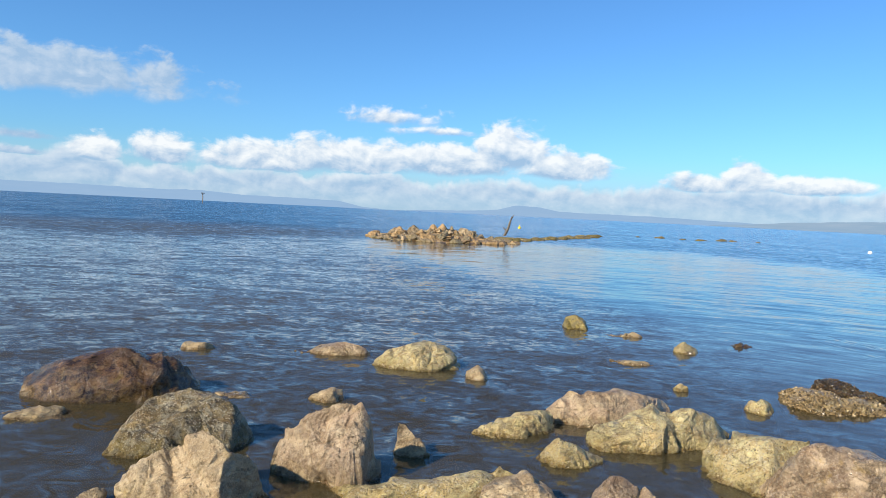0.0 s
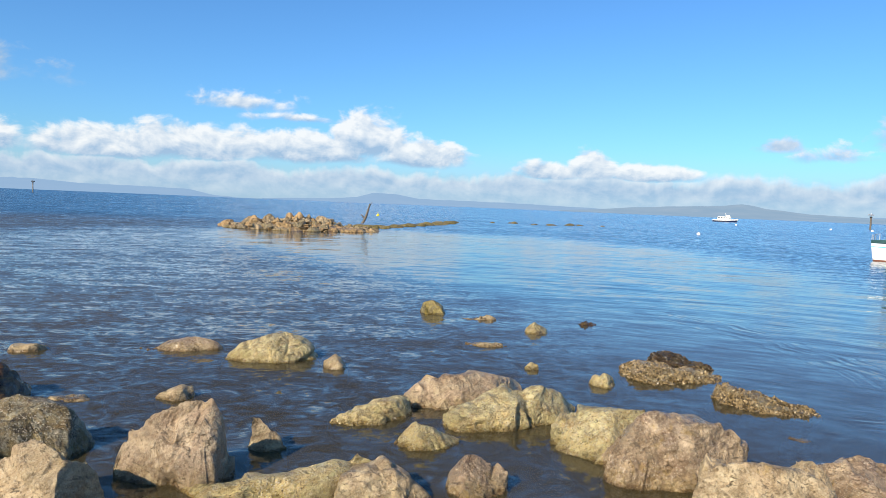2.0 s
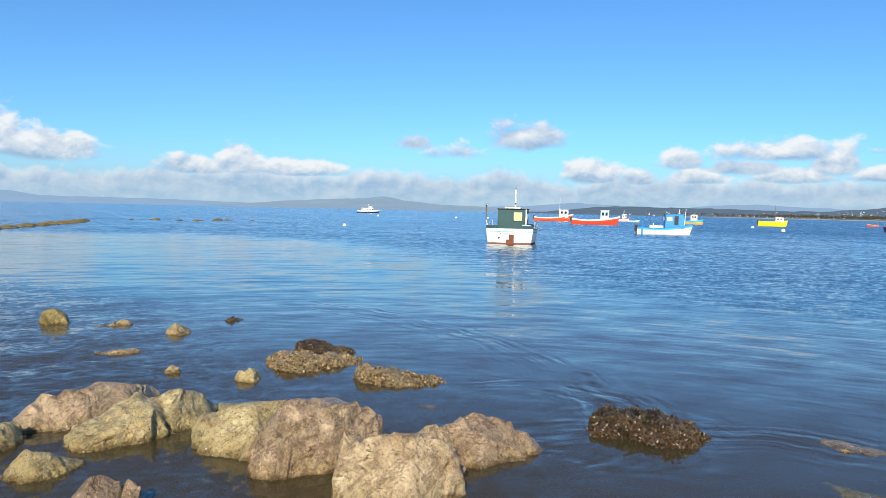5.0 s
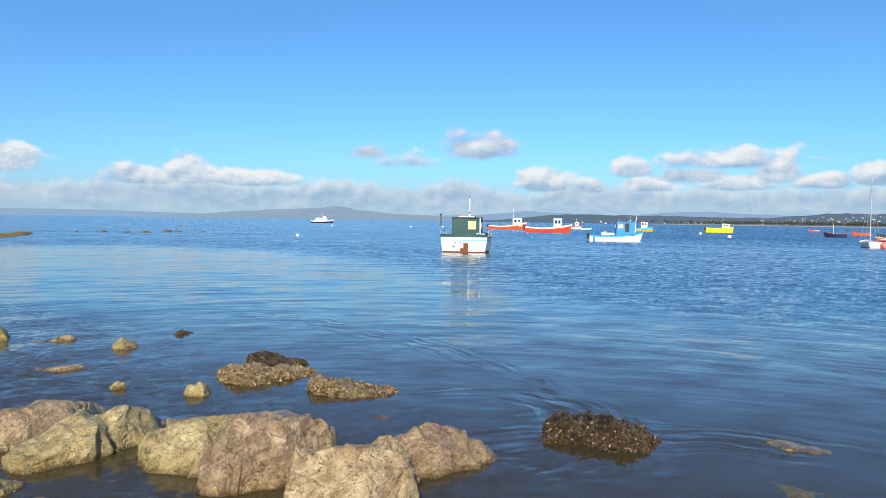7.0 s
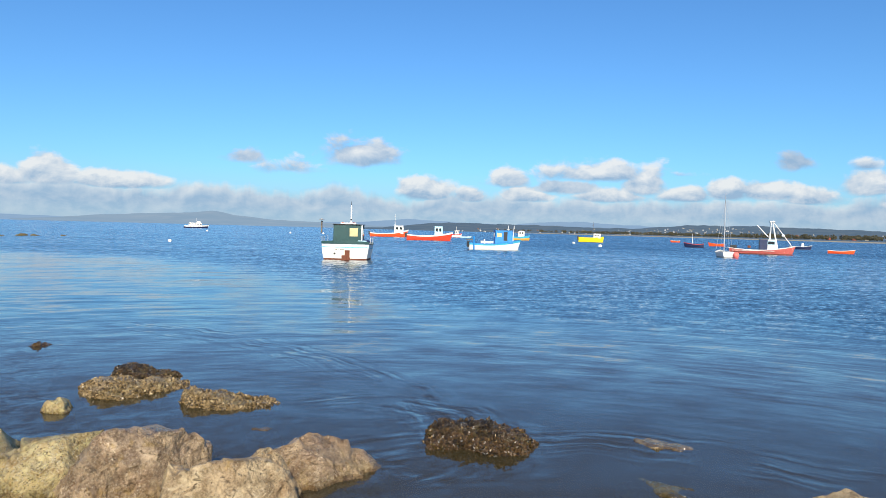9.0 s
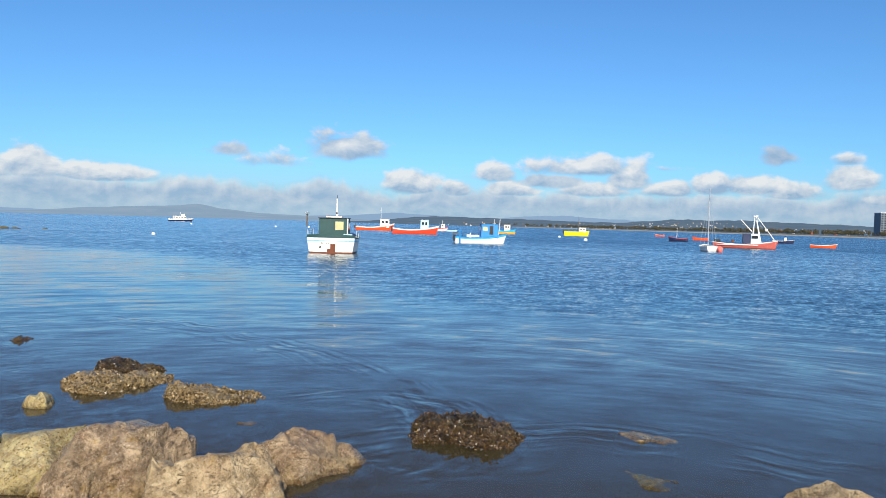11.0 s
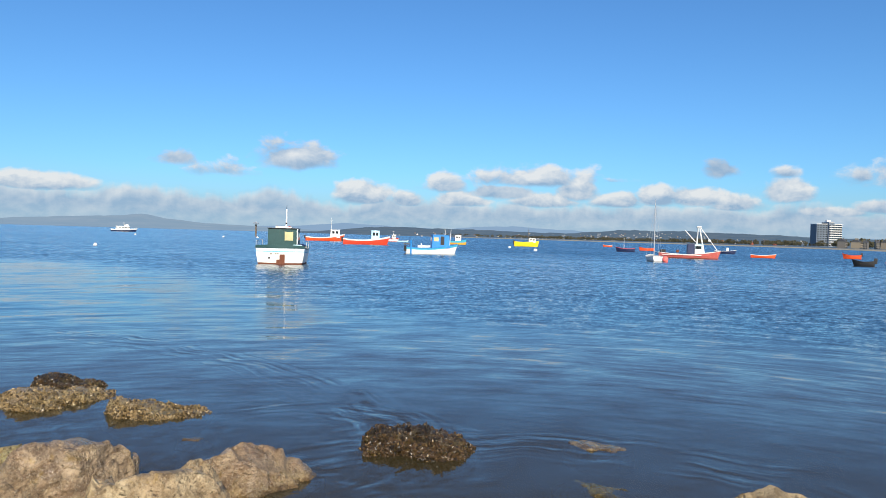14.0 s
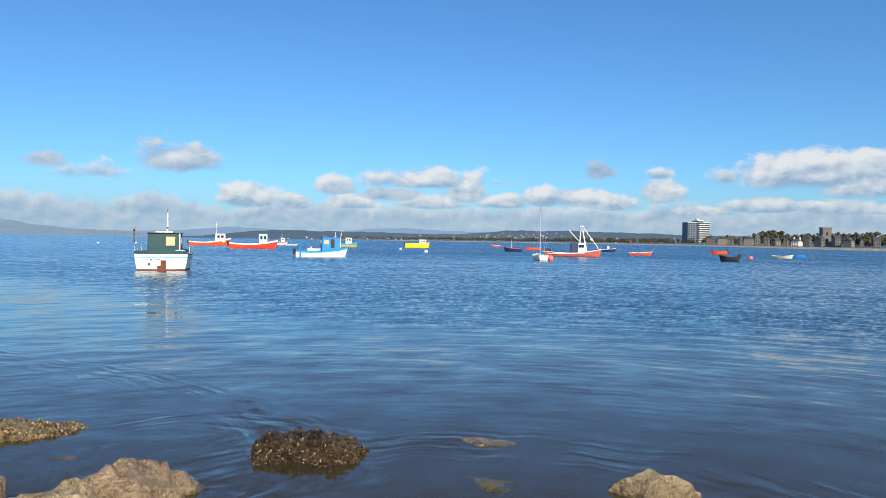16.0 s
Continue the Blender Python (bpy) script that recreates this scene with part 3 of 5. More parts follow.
# ---------------- rocks ----------------
def ridge_mesh(name, length, front, back, profile, material, seed, level=5, cuts=14, rough=0.05, deep=0.30, square=0.55, lumps=0.0, chips=70, splits=4, cleave=()):
    """A boulder: a long body whose crest follows the profile (place along it, height), broken to facets and weathered."""
    rnd = random.Random(seed)
    rng = np.random.default_rng(seed)
    us = np.array([-1.0] + [u for u, h in profile] + [1.0])
    hs = np.array([0.25 * profile[0][1]] + [h for u, h in profile] + [0.25 * profile[-1][1]])
    bm = bmesh.new()
    bmesh.ops.create_icosphere(bm, subdivisions=level, radius=1.0)
    pts = np.array([v.co[:] for v in bm.verts])
    sx = np.clip(pts[:, 0], -1, 1)
    r = np.sqrt(np.maximum(1 - sx ** 2, 1e-6))
    u = np.sign(sx) * np.abs(sx) ** 0.9
    c, s = pts[:, 1] / r, pts[:, 2] / r
    wide = np.maximum(1 - np.abs(u) ** 3, 0) ** 0.45
    bend = lambda q, k: np.sign(q) * np.abs(q) ** k
    cy = bend(c, square)
    fy = np.where(cy > 0, back, front) * wide * cy
    top = np.interp(u, us, hs)
    zz = np.where(s > 0, top * bend(s, square), deep * bend(s, 0.8) * wide)
    lean = 1.0 + 0.22 * np.clip(-s, -0.4, 1)          # the foot is wider than the crest
    P = np.stack([u * length / 2, fy * lean, zz], 1)
    size = max(length / 2, front, top.max())
    high, wide_x = hs.max(), length / 2
    for _ in range(cuts):
        a, t = rnd.uniform(0, 2 * math.pi), rnd.uniform(0.1, 1.2)
        nrm = np.array([math.cos(a) * math.cos(t), math.sin(a) * math.cos(t), math.sin(t)])
        d = P @ nrm
        shy = abs(nrm[0]) > 0.55 or nrm[2] > 0.8
        over = d - d.max() * (rnd.uniform(0.92, 0.98) if shy else rnd.uniform(0.52, 0.86))
        P -= np.outer(np.maximum(over, 0), nrm)
    for lean in (-0.65, 0.1, 0.75):
        a, t = -math.pi / 2 + lean + rnd.uniform(-0.3, 0.3), rnd.uniform(0.25, 0.95)
        nrm = np.array([math.cos(a) * math.cos(t), math.sin(a) * math.cos(t), math.sin(t)])
        d = P @ nrm
        P -= np.outer(np.maximum(d - d.max() * rnd.uniform(0.66, 0.84), 0), nrm)
    off = Vector((rnd.uniform(0, 50), rnd.uniform(0, 50), rnd.uniform(0, 50)))
    # broad swells of the surface
    outs = P * np.array([0.6, 1.0, 1.0]) + np.array([0, 0, 0.3 * size])
    outs /= np.linalg.norm(outs, axis=1)[:, None]
    D = np.empty(len(P))
    for n, q in enumerate(P):
        k = Vector(q) * (1.6 / size) + off
        D[n] = 0.7 * rough * size * (0.7 * noise.fractal(k * 1.4, 0.9, 2.1, 3) - (abs(noise.noise(k * 1.7)) - 0.25))
    P = P + outs * D[:, None]
    # facets: patches of the surface broken off along planes of their own, coarse and then finer
    for count, hold in ((max(chips // 4, 8), 0.92), (max(chips // 2, 12), 0.6)):
        seeds = P[rng.choice(len(P), count, replace=False)]
        near = np.concatenate([((b[:, None, :] - seeds[None]) ** 2).sum(2).argmin(1) for b in np.array_split(P, 24)])
        for g in range(count):
            m = near == g
            if m.sum() < 5:
                continue
            q = P[m]
            mid = q.mean(0)
            nrm = np.linalg.svd(q - mid, full_matrices=False)[2][2]
            nrm = nrm + rng.normal(0, 0.07, 3)
            nrm /= np.linalg.norm(nrm)
            P[m] = q - np.outer((q - mid) @ nrm * hold, nrm)
    pairs = np.array([[e.verts[0].index, e.verts[1].index] for e in bm.edges])
    ends = np.concatenate([pairs, pairs[:, ::-1]])
    degree = np.bincount(ends[:, 0], minlength=len(P))[:, None]

    def worn(Q, amount):
        total = np.zeros_like(Q)
        for k in range(3):
            total[:, k] = np.bincount(ends[:, 0], weights=Q[ends[:, 1], k], minlength=len(Q))
        return Q + amount * (total / degree - Q)

    for _ in range((0, 1, 3)[max(level - 5, 0)]):
        P = worn(P, 0.5)
    for way, through_at in cleave:
        nrm = np.array(way) / np.linalg.norm(way)
        P -= np.outer(0.95 * np.maximum((P - np.array(through_at)) @ nrm, 0), nrm)
    P[:, 0] *= wide_x / np.abs(P[:, 0]).max()
    # bring the broken crest back to its profile
    lane = np.clip(((P[:, 0] / wide_x + 1) * 12).astype(int), 0, 23)
    tall = np.full(24, 1e-3)
    np.maximum.at(tall, lane, P[:, 2])
    mids = (np.arange(24) + 0.5) / 12 - 1
    gain = np.convolve(np.pad(np.clip(np.interp(mids, us, hs) / tall, 0.7, 2.0), 1, mode="edge"), (0.25, 0.5, 0.25), mode="valid")
    up = P[:, 2] > 0
    P[up, 2] *= np.interp(P[up, 0] / wide_x, mids, gain)
    # the joints along which the stone has split and slipped
    span = min(max(size, 0.15), 0.7)
    joints = []
    for _ in range(splits):
        a, t = rnd.uniform(0, 2 * math.pi), rnd.uniform(0.0, 1.1)
        way = Vector((math.cos(a) * math.cos(t), math.sin(a) * math.cos(t), math.sin(t)))
        joints.append((way, rnd.uniform(-0.55, 0.55) * span + (0.2 * high if t > 0.5 else 0.0), rnd.uniform(-1, 1) * 0.045 * span,
                       Vector((rnd.uniform(0, 50), 3, 8))))
    done = np.empty_like(P)
    for n, (q, o) in enumerate(zip(P, outs)):
        p = Vector(q)
        broken = min(max(0.45 + 2.2 * noise.noise(p * (1.3 / span) + off), 0.0), 1.0)      # crumbling here, whole there
        d = 0.004 * noise.fractal(p * 22 + off, 0.7, 2.3, 3)
        d += broken * (0.024 * noise.fractal(p * 9 - off, 0.6, 2.2, 4) - 0.020 * max(noise.noise(p * 13 + off), 0.0))
        d += 0.03 * span * (0.28 - abs(noise.noise(p * (2.6 / span) + off)))
        for way, place, slip, o2 in joints:
            f = p.dot(way) - place + 0.09 * span * noise.noise(p * (2.4 / span) + o2) + 0.012 * noise.noise(p * 16 + o2)
            d += slip * math.tanh(f / 0.016)
            reach = min(max(0.25 + 2.5 * noise.noise(p * (1.5 / span) - o2), 0.0), 1.0)
            d -= 0.055 * span * reach * max(0.0, 1 - abs(f) / 0.026)
        if lumps:
            d += lumps * (0.45 - noise.voronoi(p * 20 + off)[0][0]) + 1.1 * lumps * noise.fractal(p * 6 + off, 0.7, 2.1, 3)
        done[n] = q + o * d
    for v, q in zip(bm.verts, worn(done, 0.35)):
        v.co = q
    me = bpy.data.meshes.new(name)
    bm.to_mesh(me)
    bm.free()
    me.materials.append(material)
    me.shade_smooth()
    me.set_sharp_from_angle(angle=radians(38))
    return me


def rock(label, x, y, yaw, length, front, back, profile, material, seed, group="rocks along the shore", **more):
    ob = new("rock", ridge_mesh("rock", length, front, back, profile, material, seed, **more))
    ob.matrix_world = pose(x, y, 0, 0, 0, yaw)
    return tagged(ob, label, "rock", group)


def mussels(ob, count, seed, size=0.022, material=M_MUSSELS, label="crust of dark mussels and barnacles"):
    """A crust of small shells over the top of a rock, as one part."""
    rnd = random.Random(seed)
    faces = [f for f in ob.data.polygons if f.center.z > -0.02 and f.normal.z > -0.3]
    vs, fs = [], []
    for _ in range(count):
        f = rnd.choice(faces)
        nrm = (f.normal + Vector((rnd.uniform(-1, 1), rnd.uniform(-1, 1), rnd.uniform(-1, 1))) * 0.8).normalized()
        m = Matrix.Translation(f.center) @ nrm.to_track_quat("Z", "Y").to_matrix().to_4x4() @ Matrix.Rotation(rnd.uniform(0, 6.3), 4, "Z")
        s = size * rnd.uniform(0.6, 1.5)
        b = len(vs)
        for q in ((1, 0, 0), (-0.8, 0, 0), (0, 0.6, 0), (0, -0.6, 0), (0.1, 0, 1.3), (0, 0, -0.6)):
            vs.append(m @ (Vector(q) * s))
        fs += [(b + i, b + j, b + k) for i, j, k in ((0, 2, 4), (2, 1, 4), (1, 3, 4), (3, 0, 4), (2, 0, 5), (1, 2, 5), (3, 1, 5), (0, 3, 5))]
    me = bpy.data.meshes.new("mussel_crust")
    me.from_pydata(vs, [], fs)
    me.materials.append(material)
    sh = new("mussel_crust", me)
    sh.parent = ob
    tagged(sh, label, kind="stuff")


rock_r1a = rock("large wet dark-brown boulder standing in the shallows", -3.65, 7.97, 9, 1.78, 0.32, 0.55,
     [(-0.86, 0.27), (-0.53, 0.40), (0.08, 0.48), (0.39, 0.46), (0.67, 0.38), (0.95, 0.31)], M_BROWN, 3, cuts=18, rough=0.07, level=6)
rock_r1b = rock("blocky wet brown rock leaning against a boulder", -3.07, 8.12, 34, 1.02, 0.44, 0.35,
     [(-0.89, 0.09), (-0.43, 0.35), (0.11, 0.39), (0.74, 0.36), (0.96, 0.25)], M_BROWN, 4, cuts=20, rough=0.05, square=0.45, level=6, cleave=(((0.9, -0.4, 0.1), (0.30, -0.1, 0.2)), ((-0.1, -0.9, 0.2), (0.0, -0.28, 0.2))))
rock_r0 = rock("pale flat rock awash in murky water", -3.99, 7.09, 25, 0.80, 0.29, 0.30,
     [(-0.52, 0.09), (-0.03, 0.14), (0.73, 0.11)], M_TAN, 5)
rock_r0.location.z = -0.05
rock_r2 = rock("rounded boulder mottled with lichen and dark cracks", -2.33, 6.45, 21, 1.29, 0.48, 0.42,
     [(-0.94, 0.05), (-0.7, 0.23), (-0.38, 0.36), (0.15, 0.44), (0.52, 0.41), (0.78, 0.28), (0.94, 0.08)], M_MOTTLED, 6, rough=0.08, lumps=0.02, level=6)
rock_r3 = rock("large tan boulder with a split dark side", -1.62, 5.30, -4, 1.40, 0.61, 0.30,
     [(-0.96, 0.16), (-0.84, 0.24), (-0.45, 0.41), (-0.1, 0.53), (0.15, 0.48), (0.41, 0.38), (0.77, 0.27), (0.96, 0.12)], M_TAN, 7, cuts=22, rough=0.07, level=7, cleave=(((0.85, -0.3, 0.38), (0.10, -0.30, 0.34)),))
rock_r4 = rock("big blocky tan boulder with chipped faces", -0.88, 5.91, 2, 0.93, 0.39, 0.10,
     [(-0.96, 0.32), (-0.8, 0.38), (-0.2, 0.55), (0.2, 0.62), (0.66, 0.66), (0.78, 0.48), (0.93, 0.26)], M_PINK, 8, cuts=22, rough=0.05, square=0.5, level=7, cleave=(((-0.25, -0.9, 0.45), (0.0, -0.22, 0.36)), ((0.9, -0.25, 0.15), (0.36, -0.1, 0.3))))
rock_r5 = rock("thin pointed slab leaning out of the water", -0.18, 6.52, -6, 0.37, 0.13, 0.12,
     [(-0.91, 0.24), (-0.49, 0.24), (0.11, 0.14), (0.71, 0.04)], M_TAN, 9, cuts=13)
rock_r6 = rock("small pointed tan rock at the waterline", -1.23, 8.21, 11, 0.45, 0.19, 0.15,
     [(-0.72, 0.06), (0.27, 0.16), (0.72, 0.09)], M_TAN, 10, level=4)
rock_r7 = rock("low reddish rock barely above the water", -1.45, 10.81, 6, 1.43, 0.26, 0.35,
     [(-0.71, 0.14), (-0.35, 0.22), (0.07, 0.28), (0.56, 0.21), (0.81, 0.1)], M_SLAB, 11, level=4)
rock_r7.location.z = -0.09
rock_r8 = rock("squat yellowish block covered in barnacles", -0.26, 10.29, 5, 1.34, 0.48, 0.45,
     [(-0.82, 0.12), (-0.58, 0.23), (-0.03, 0.27), (0.59, 0.25), (0.95, 0.21)], M_YELLOW, 12, square=0.42, cuts=20, level=6, cleave=(((0.0, -0.95, 0.2), (0.0, -0.30, 0.15)), ((0.9, -0.2, 0.1), (0.55, 0.0, 0.1))))
rock_r9 = rock("small pale rock tilted in the water", 0.53, 9.67, 12, 0.41, 0.19, 0.18,
     [(-0.51, 0.08), (0.17, 0.18), (0.66, 0.08)], M_TAN, 13, level=4)
rock_r10 = rock("low brown rock awash", -3.51, 10.79, 42, 0.60, 0.26, 0.20,
     [(-0.57, 0.09), (0.08, 0.1), (0.78, 0.05)], M_TAN, 14, level=4)
rock_r11 = rock("round weedy rock standing alone in the water", 2.77, 14.62, 3, 0.56, 0.64, 0.35,
     [(-0.79, 0.2), (-0.17, 0.31), (0.57, 0.24)], M_WEED, 15, level=4)
rock_r12 = rock("flat pale slab just breaking the surface", 3.57, 13.88, -17, 0.79, 0.49, 0.35,
     [(-0.73, 0.02), (0.1, 0.06), (0.78, 0.05)], M_TAN, 16, level=4)
rock_r13 = rock("small cone-shaped yellow rock", 4.25, 12.42, -19, 0.46, 0.36, 0.25,
     [(-0.61, 0.1), (-0.13, 0.19), (0.43, 0.11)], M_YELLOW, 17, level=4)
rock_r14 = rock("small dark weedy rock at the waterline", 5.58, 13.36, -8, 0.43, 0.36, 0.22,
     [(-0.54, 0.06), (-0.08, 0.1), (0.51, 0.06)], M_BROWN, 18, level=4)
rock_r16 = rock("little yellow rock tip", 3.23, 9.59, 4, 0.25, 0.14, 0.14,
     [(-0.65, 0.07), (-0.1, 0.12), (0.58, 0.05)], M_YELLOW, 19, level=4)
rock_r17 = rock("small yellow weed-stained rock", 3.93, 8.67, -1, 0.39, 0.25, 0.22,
     [(-0.79, 0.11), (-0.2, 0.15), (0.64, 0.11)], M_YELLOW, 20, level=4)
rock_r18 = rock("low rock crusted with shells and barnacles", 5.07, 9.10, -15, 1.37, 0.72, 0.45,
     [(-0.89, 0.09), (-0.55, 0.19), (-0.04, 0.14), (0.56, 0.09), (0.86, 0.05)], M_SHELL, 21, lumps=0.03, cuts=14, level=6)
rock_r18b = rock("flat dark weed-covered rock behind a shelly one", 5.56, 9.63, -45, 1.05, 0.33, 0.30,
     [(-0.85, 0.14), (-0.6, 0.16), (-0.1, 0.11), (0.73, 0.1)], M_MUSSEL, 22, lumps=0.03, cuts=14)
rock_r19 = rock("long low rock crusted with shells", 5.40, 7.58, -50, 1.34, 0.40, 0.35,
     [(-0.9, 0.18), (-0.73, 0.22), (-0.21, 0.19), (0.35, 0.08), (0.8, 0.03)], M_SHELL, 23, lumps=0.035, cuts=14, level=6)
rock_r20 = rock("large rounded pinkish boulder", 1.98, 8.02, 16, 1.64, 0.50, 0.55,
     [(-0.87, 0.19), (-0.5, 0.32), (0.02, 0.33), (0.56, 0.27), (0.92, 0.11)], M_PINK, 24, rough=0.04, level=7)
rock_r21 = rock("long pale rock sloping into the water", 0.84, 7.36, 23, 1.00, 0.25, 0.25,
     [(-0.71, 0.1), (0.07, 0.18), (0.76, 0.2)], M_YELLOW, 25, rough=0.03, cuts=13, level=6)
rock_r22 = rock("large yellowish boulder pitted with barnacles", 2.32, 7.18, 11, 1.55, 0.56, 0.45,
     [(-0.88, 0.11), (-0.57, 0.19), (0.14, 0.33), (0.47, 0.35), (0.81, 0.22), (0.96, 0.06)], M_YELLOW, 26, rough=0.05, level=7)
rock_r23 = rock("small three-sided yellow rock", 1.21, 6.51, -5, 0.65, 0.20, 0.25,
     [(-0.69, 0.09), (-0.31, 0.23), (0.1, 0.18), (0.44, 0.06)], M_YELLOW, 27, cuts=18, level=6)
rock_r24 = rock("big lumpy boulder with yellow algae", 3.01, 6.32, -20, 1.30, 0.71, 0.50,
     [(-0.88, 0.2), (-0.41, 0.32), (0.06, 0.36), (0.58, 0.38), (0.9, 0.24)], M_YELLOW, 28, rough=0.08, level=7)
rock_r25 = rock("large brown slab with slanting seams", 3.27, 5.61, -13, 1.40, 1.11, 0.40,
     [(-0.95, 0.17), (-0.82, 0.36), (-0.5, 0.53), (0.0, 0.47), (0.5, 0.40), (0.92, 0.30)], M_SLAB, 29, rough=0.06, cuts=24, level=7, cleave=(((0.25, -0.45, 0.85), (0.0, -0.35, 0.40)), ((-0.6, -0.75, 0.2), (-0.35, -0.55, 0.15))))
rock_r26 = rock("large pale tan boulder with a flat face", 3.41, 4.66, -21, 1.13, 0.87, 0.40,
     [(-0.95, 0.36), (-0.75, 0.47), (-0.3, 0.50), (0.3, 0.50), (0.7, 0.45), (0.93, 0.26)], M_TAN, 30, rough=0.04, cuts=22, level=7, square=0.45, cleave=(((0.1, -0.75, 0.6), (0.0, -0.30, 0.42)),))
rock_r27 = rock("tan boulder sloping down into the sea", 4.45, 4.78, -22, 1.38, 0.61, 0.45,
     [(-0.9, 0.28), (-0.5, 0.30), (-0.05, 0.36), (0.2, 0.32), (0.6, 0.16), (0.93, 0.04)], M_SLAB, 31, rough=0.05, level=7, cleave=(((0.3, -0.7, 0.6), (0.1, -0.22, 0.26)),))
rock_r28 = rock("brown rock half under water", 1.47, 5.44, -15, 0.59, 0.44, 0.30,
     [(-0.79, 0.1), (-0.36, 0.24), (0.08, 0.24), (0.76, 0.16)], M_SLAB, 32, rough=0.05, level=6)
rock_r29a = rock("long low pale rock with a weedy crest", -0.14, 5.50, 4, 1.75, 0.34, 0.25,
     [(-0.9, 0.04), (-0.5, 0.07), (0.0, 0.10), (0.4, 0.17), (0.75, 0.24), (0.95, 0.16)], M_YELLOW, 33, rough=0.05, level=6)
rock_r29b = rock("broad grey-tan rock at the bank's foot", 0.71, 5.32, -15, 0.86, 0.37, 0.35,
     [(-0.65, 0.16), (-0.11, 0.23), (0.34, 0.22), (0.81, 0.11)], M_TAN, 34, rough=0.05, level=6)
rock_r30 = rock("small pale stone at the bank's foot", -2.43, 5.12, 7, 0.25, 0.15, 0.14,
     [(-0.53, 0.07), (0.2, 0.11), (0.76, 0.06)], M_TAN, 35, level=4)
rock_r31 = rock("dark rock covered in mussels", 6.25, 4.39, -60, 1.24, 0.54, 0.42,
     [(-0.94, 0.11), (-0.72, 0.22), (-0.48, 0.22), (-0.01, 0.16), (0.46, 0.15), (0.77, 0.08)], M_MUSSEL, 36, lumps=0.05, cuts=13, level=7)
rock_r32 = rock("sharp pale rock with a dark shaded side", 6.63, 0.99, -67, 0.87, 0.22, 0.28,
     [(-0.83, 0.08), (-0.38, 0.15), (-0.16, 0.19), (0.29, 0.18), (0.75, 0.08)], M_TAN, 37, cuts=22, rough=0.07)
rock_r33 = rock("sunken tan rock under a thin film of water", 7.57, 2.97, -65, 0.77, 0.37, 0.30,
     [(-0.86, 0.03), (-0.18, 0.05), (0.74, 0.03)], M_PINK, 38, level=4)
rock_r33.location.z = -0.012
rock_r34 = rock("small sunken rock with a weedy tip", 5.05, 6.37, -36, 0.39, 0.22, 0.22,
     [(-0.63, 0.09), (0.01, 0.11), (0.67, 0.06)], M_SLAB, 39, level=4)
rock_r34.location.z = -0.09
rock_r35 = rock("sunken weedy rock under shallow water", 6.25, 2.41, -81, 0.93, 0.28, 0.30,
     [(-0.71, 0.04), (-0.24, 0.06), (0.67, 0.02)], M_WEED, 40, level=4)
rock_r35.location.z = -0.02

rock_r36 = rock("sunken pale rock with only its top awash", 2.95, 11.2, -10, 0.80, 0.30, 0.30,
     [(-0.6, 0.05), (0.0, 0.08), (0.6, 0.05)], M_TAN, 41)
rock_r36.location.z = -0.03
rock_r37 = rock("sunken grey-tan rock under a film of water", -2.24, 8.15, 14, 0.60, 0.22, 0.25,
     [(-0.6, 0.05), (0.2, 0.08), (0.6, 0.05)], M_TAN, 42)
rock_r37.location.z = -0.03

mussels(rock_r31, 4600, 5, 0.0165)
mussels(rock_r18, 2400, 6, 0.017, M_BARNACLES, "crust of tan barnacles and shells")
mussels(rock_r18b, 1400, 7, 0.016)
mussels(rock_r19, 2200, 8, 0.017, M_BARNACLES, "crust of tan barnacles and shells")


# ---------------- the islet ----------------
def islet_mound():
    bm = bmesh.new()
    bmesh.ops.create_grid(bm, x_segments=40, y_segments=40, size=1.0)
    for v in bm.verts:
        x, y = v.co.x * 6.4, v.co.y * 6.0
        r = math.hypot(x / 6.4, y / 6.0)
        h = 0.80 * max(1 - r, -0.3) + 0.15 * noise.noise(Vector((x, y, 4)) * 0.9)
        v.co = Vector((x, y + 57.5, h - 0.12))
    return linked("islet_ground", bm, M_ISLET, 50)


tagged(islet_mound(), "low stony core of a small islet", "ground", kind="structure")
rnd = random.Random(11)
kinds = [ridge_mesh("boulder", 1.0, 0.36, 0.36, prof, (M_ISLET, M_TAN, M_MOTTLED, M_ISLET, M_SHELL)[i], 60 + i, level=5, cuts=26, rough=0.08, deep=0.25, square=0.36, chips=90)
         for i, prof in enumerate(([(-0.7, 0.3), (-0.2, 0.45), (0.4, 0.42), (0.8, 0.2)], [(-0.8, 0.4), (0.0, 0.5), (0.6, 0.3)],
                                   [(-0.5, 0.5), (0.1, 0.35), (0.8, 0.3)], [(-0.8, 0.2), (-0.1, 0.3), (0.7, 0.42)],
                                   [(-0.6, 0.42), (0.2, 0.55), (0.7, 0.35)]))]
weedy = [ridge_mesh("boulder", 1.0, 0.4, 0.4, prof, M_WEED, 80 + i, level=3, cuts=6, rough=0.08, deep=0.25)
         for i, prof in enumerate(([(-0.7, 0.18), (0.0, 0.28), (0.7, 0.2)], [(-0.6, 0.25), (0.3, 0.2), (0.8, 0.12)], [(-0.5, 0.2), (0.5, 0.3)]))]


def boulder(me, x, y, z, s, yaw, tilt, flat, label, group):
    ob = new("boulder", me)
    ob.matrix_world = pose(x, y, z, tilt, tilt * 0.6, yaw) @ Matrix.Diagonal((s, s, s * flat, 1))
    return tagged(ob, label, "rock", group)


def islet_height(x, y):
    r = math.hypot(x / 6.4, (y - 57.5) / 6.0)
    crest = 0.95 * max(1 - r, 0) ** 0.9
    if x > 2.5:
        crest *= 0.65
    return crest - 0.12


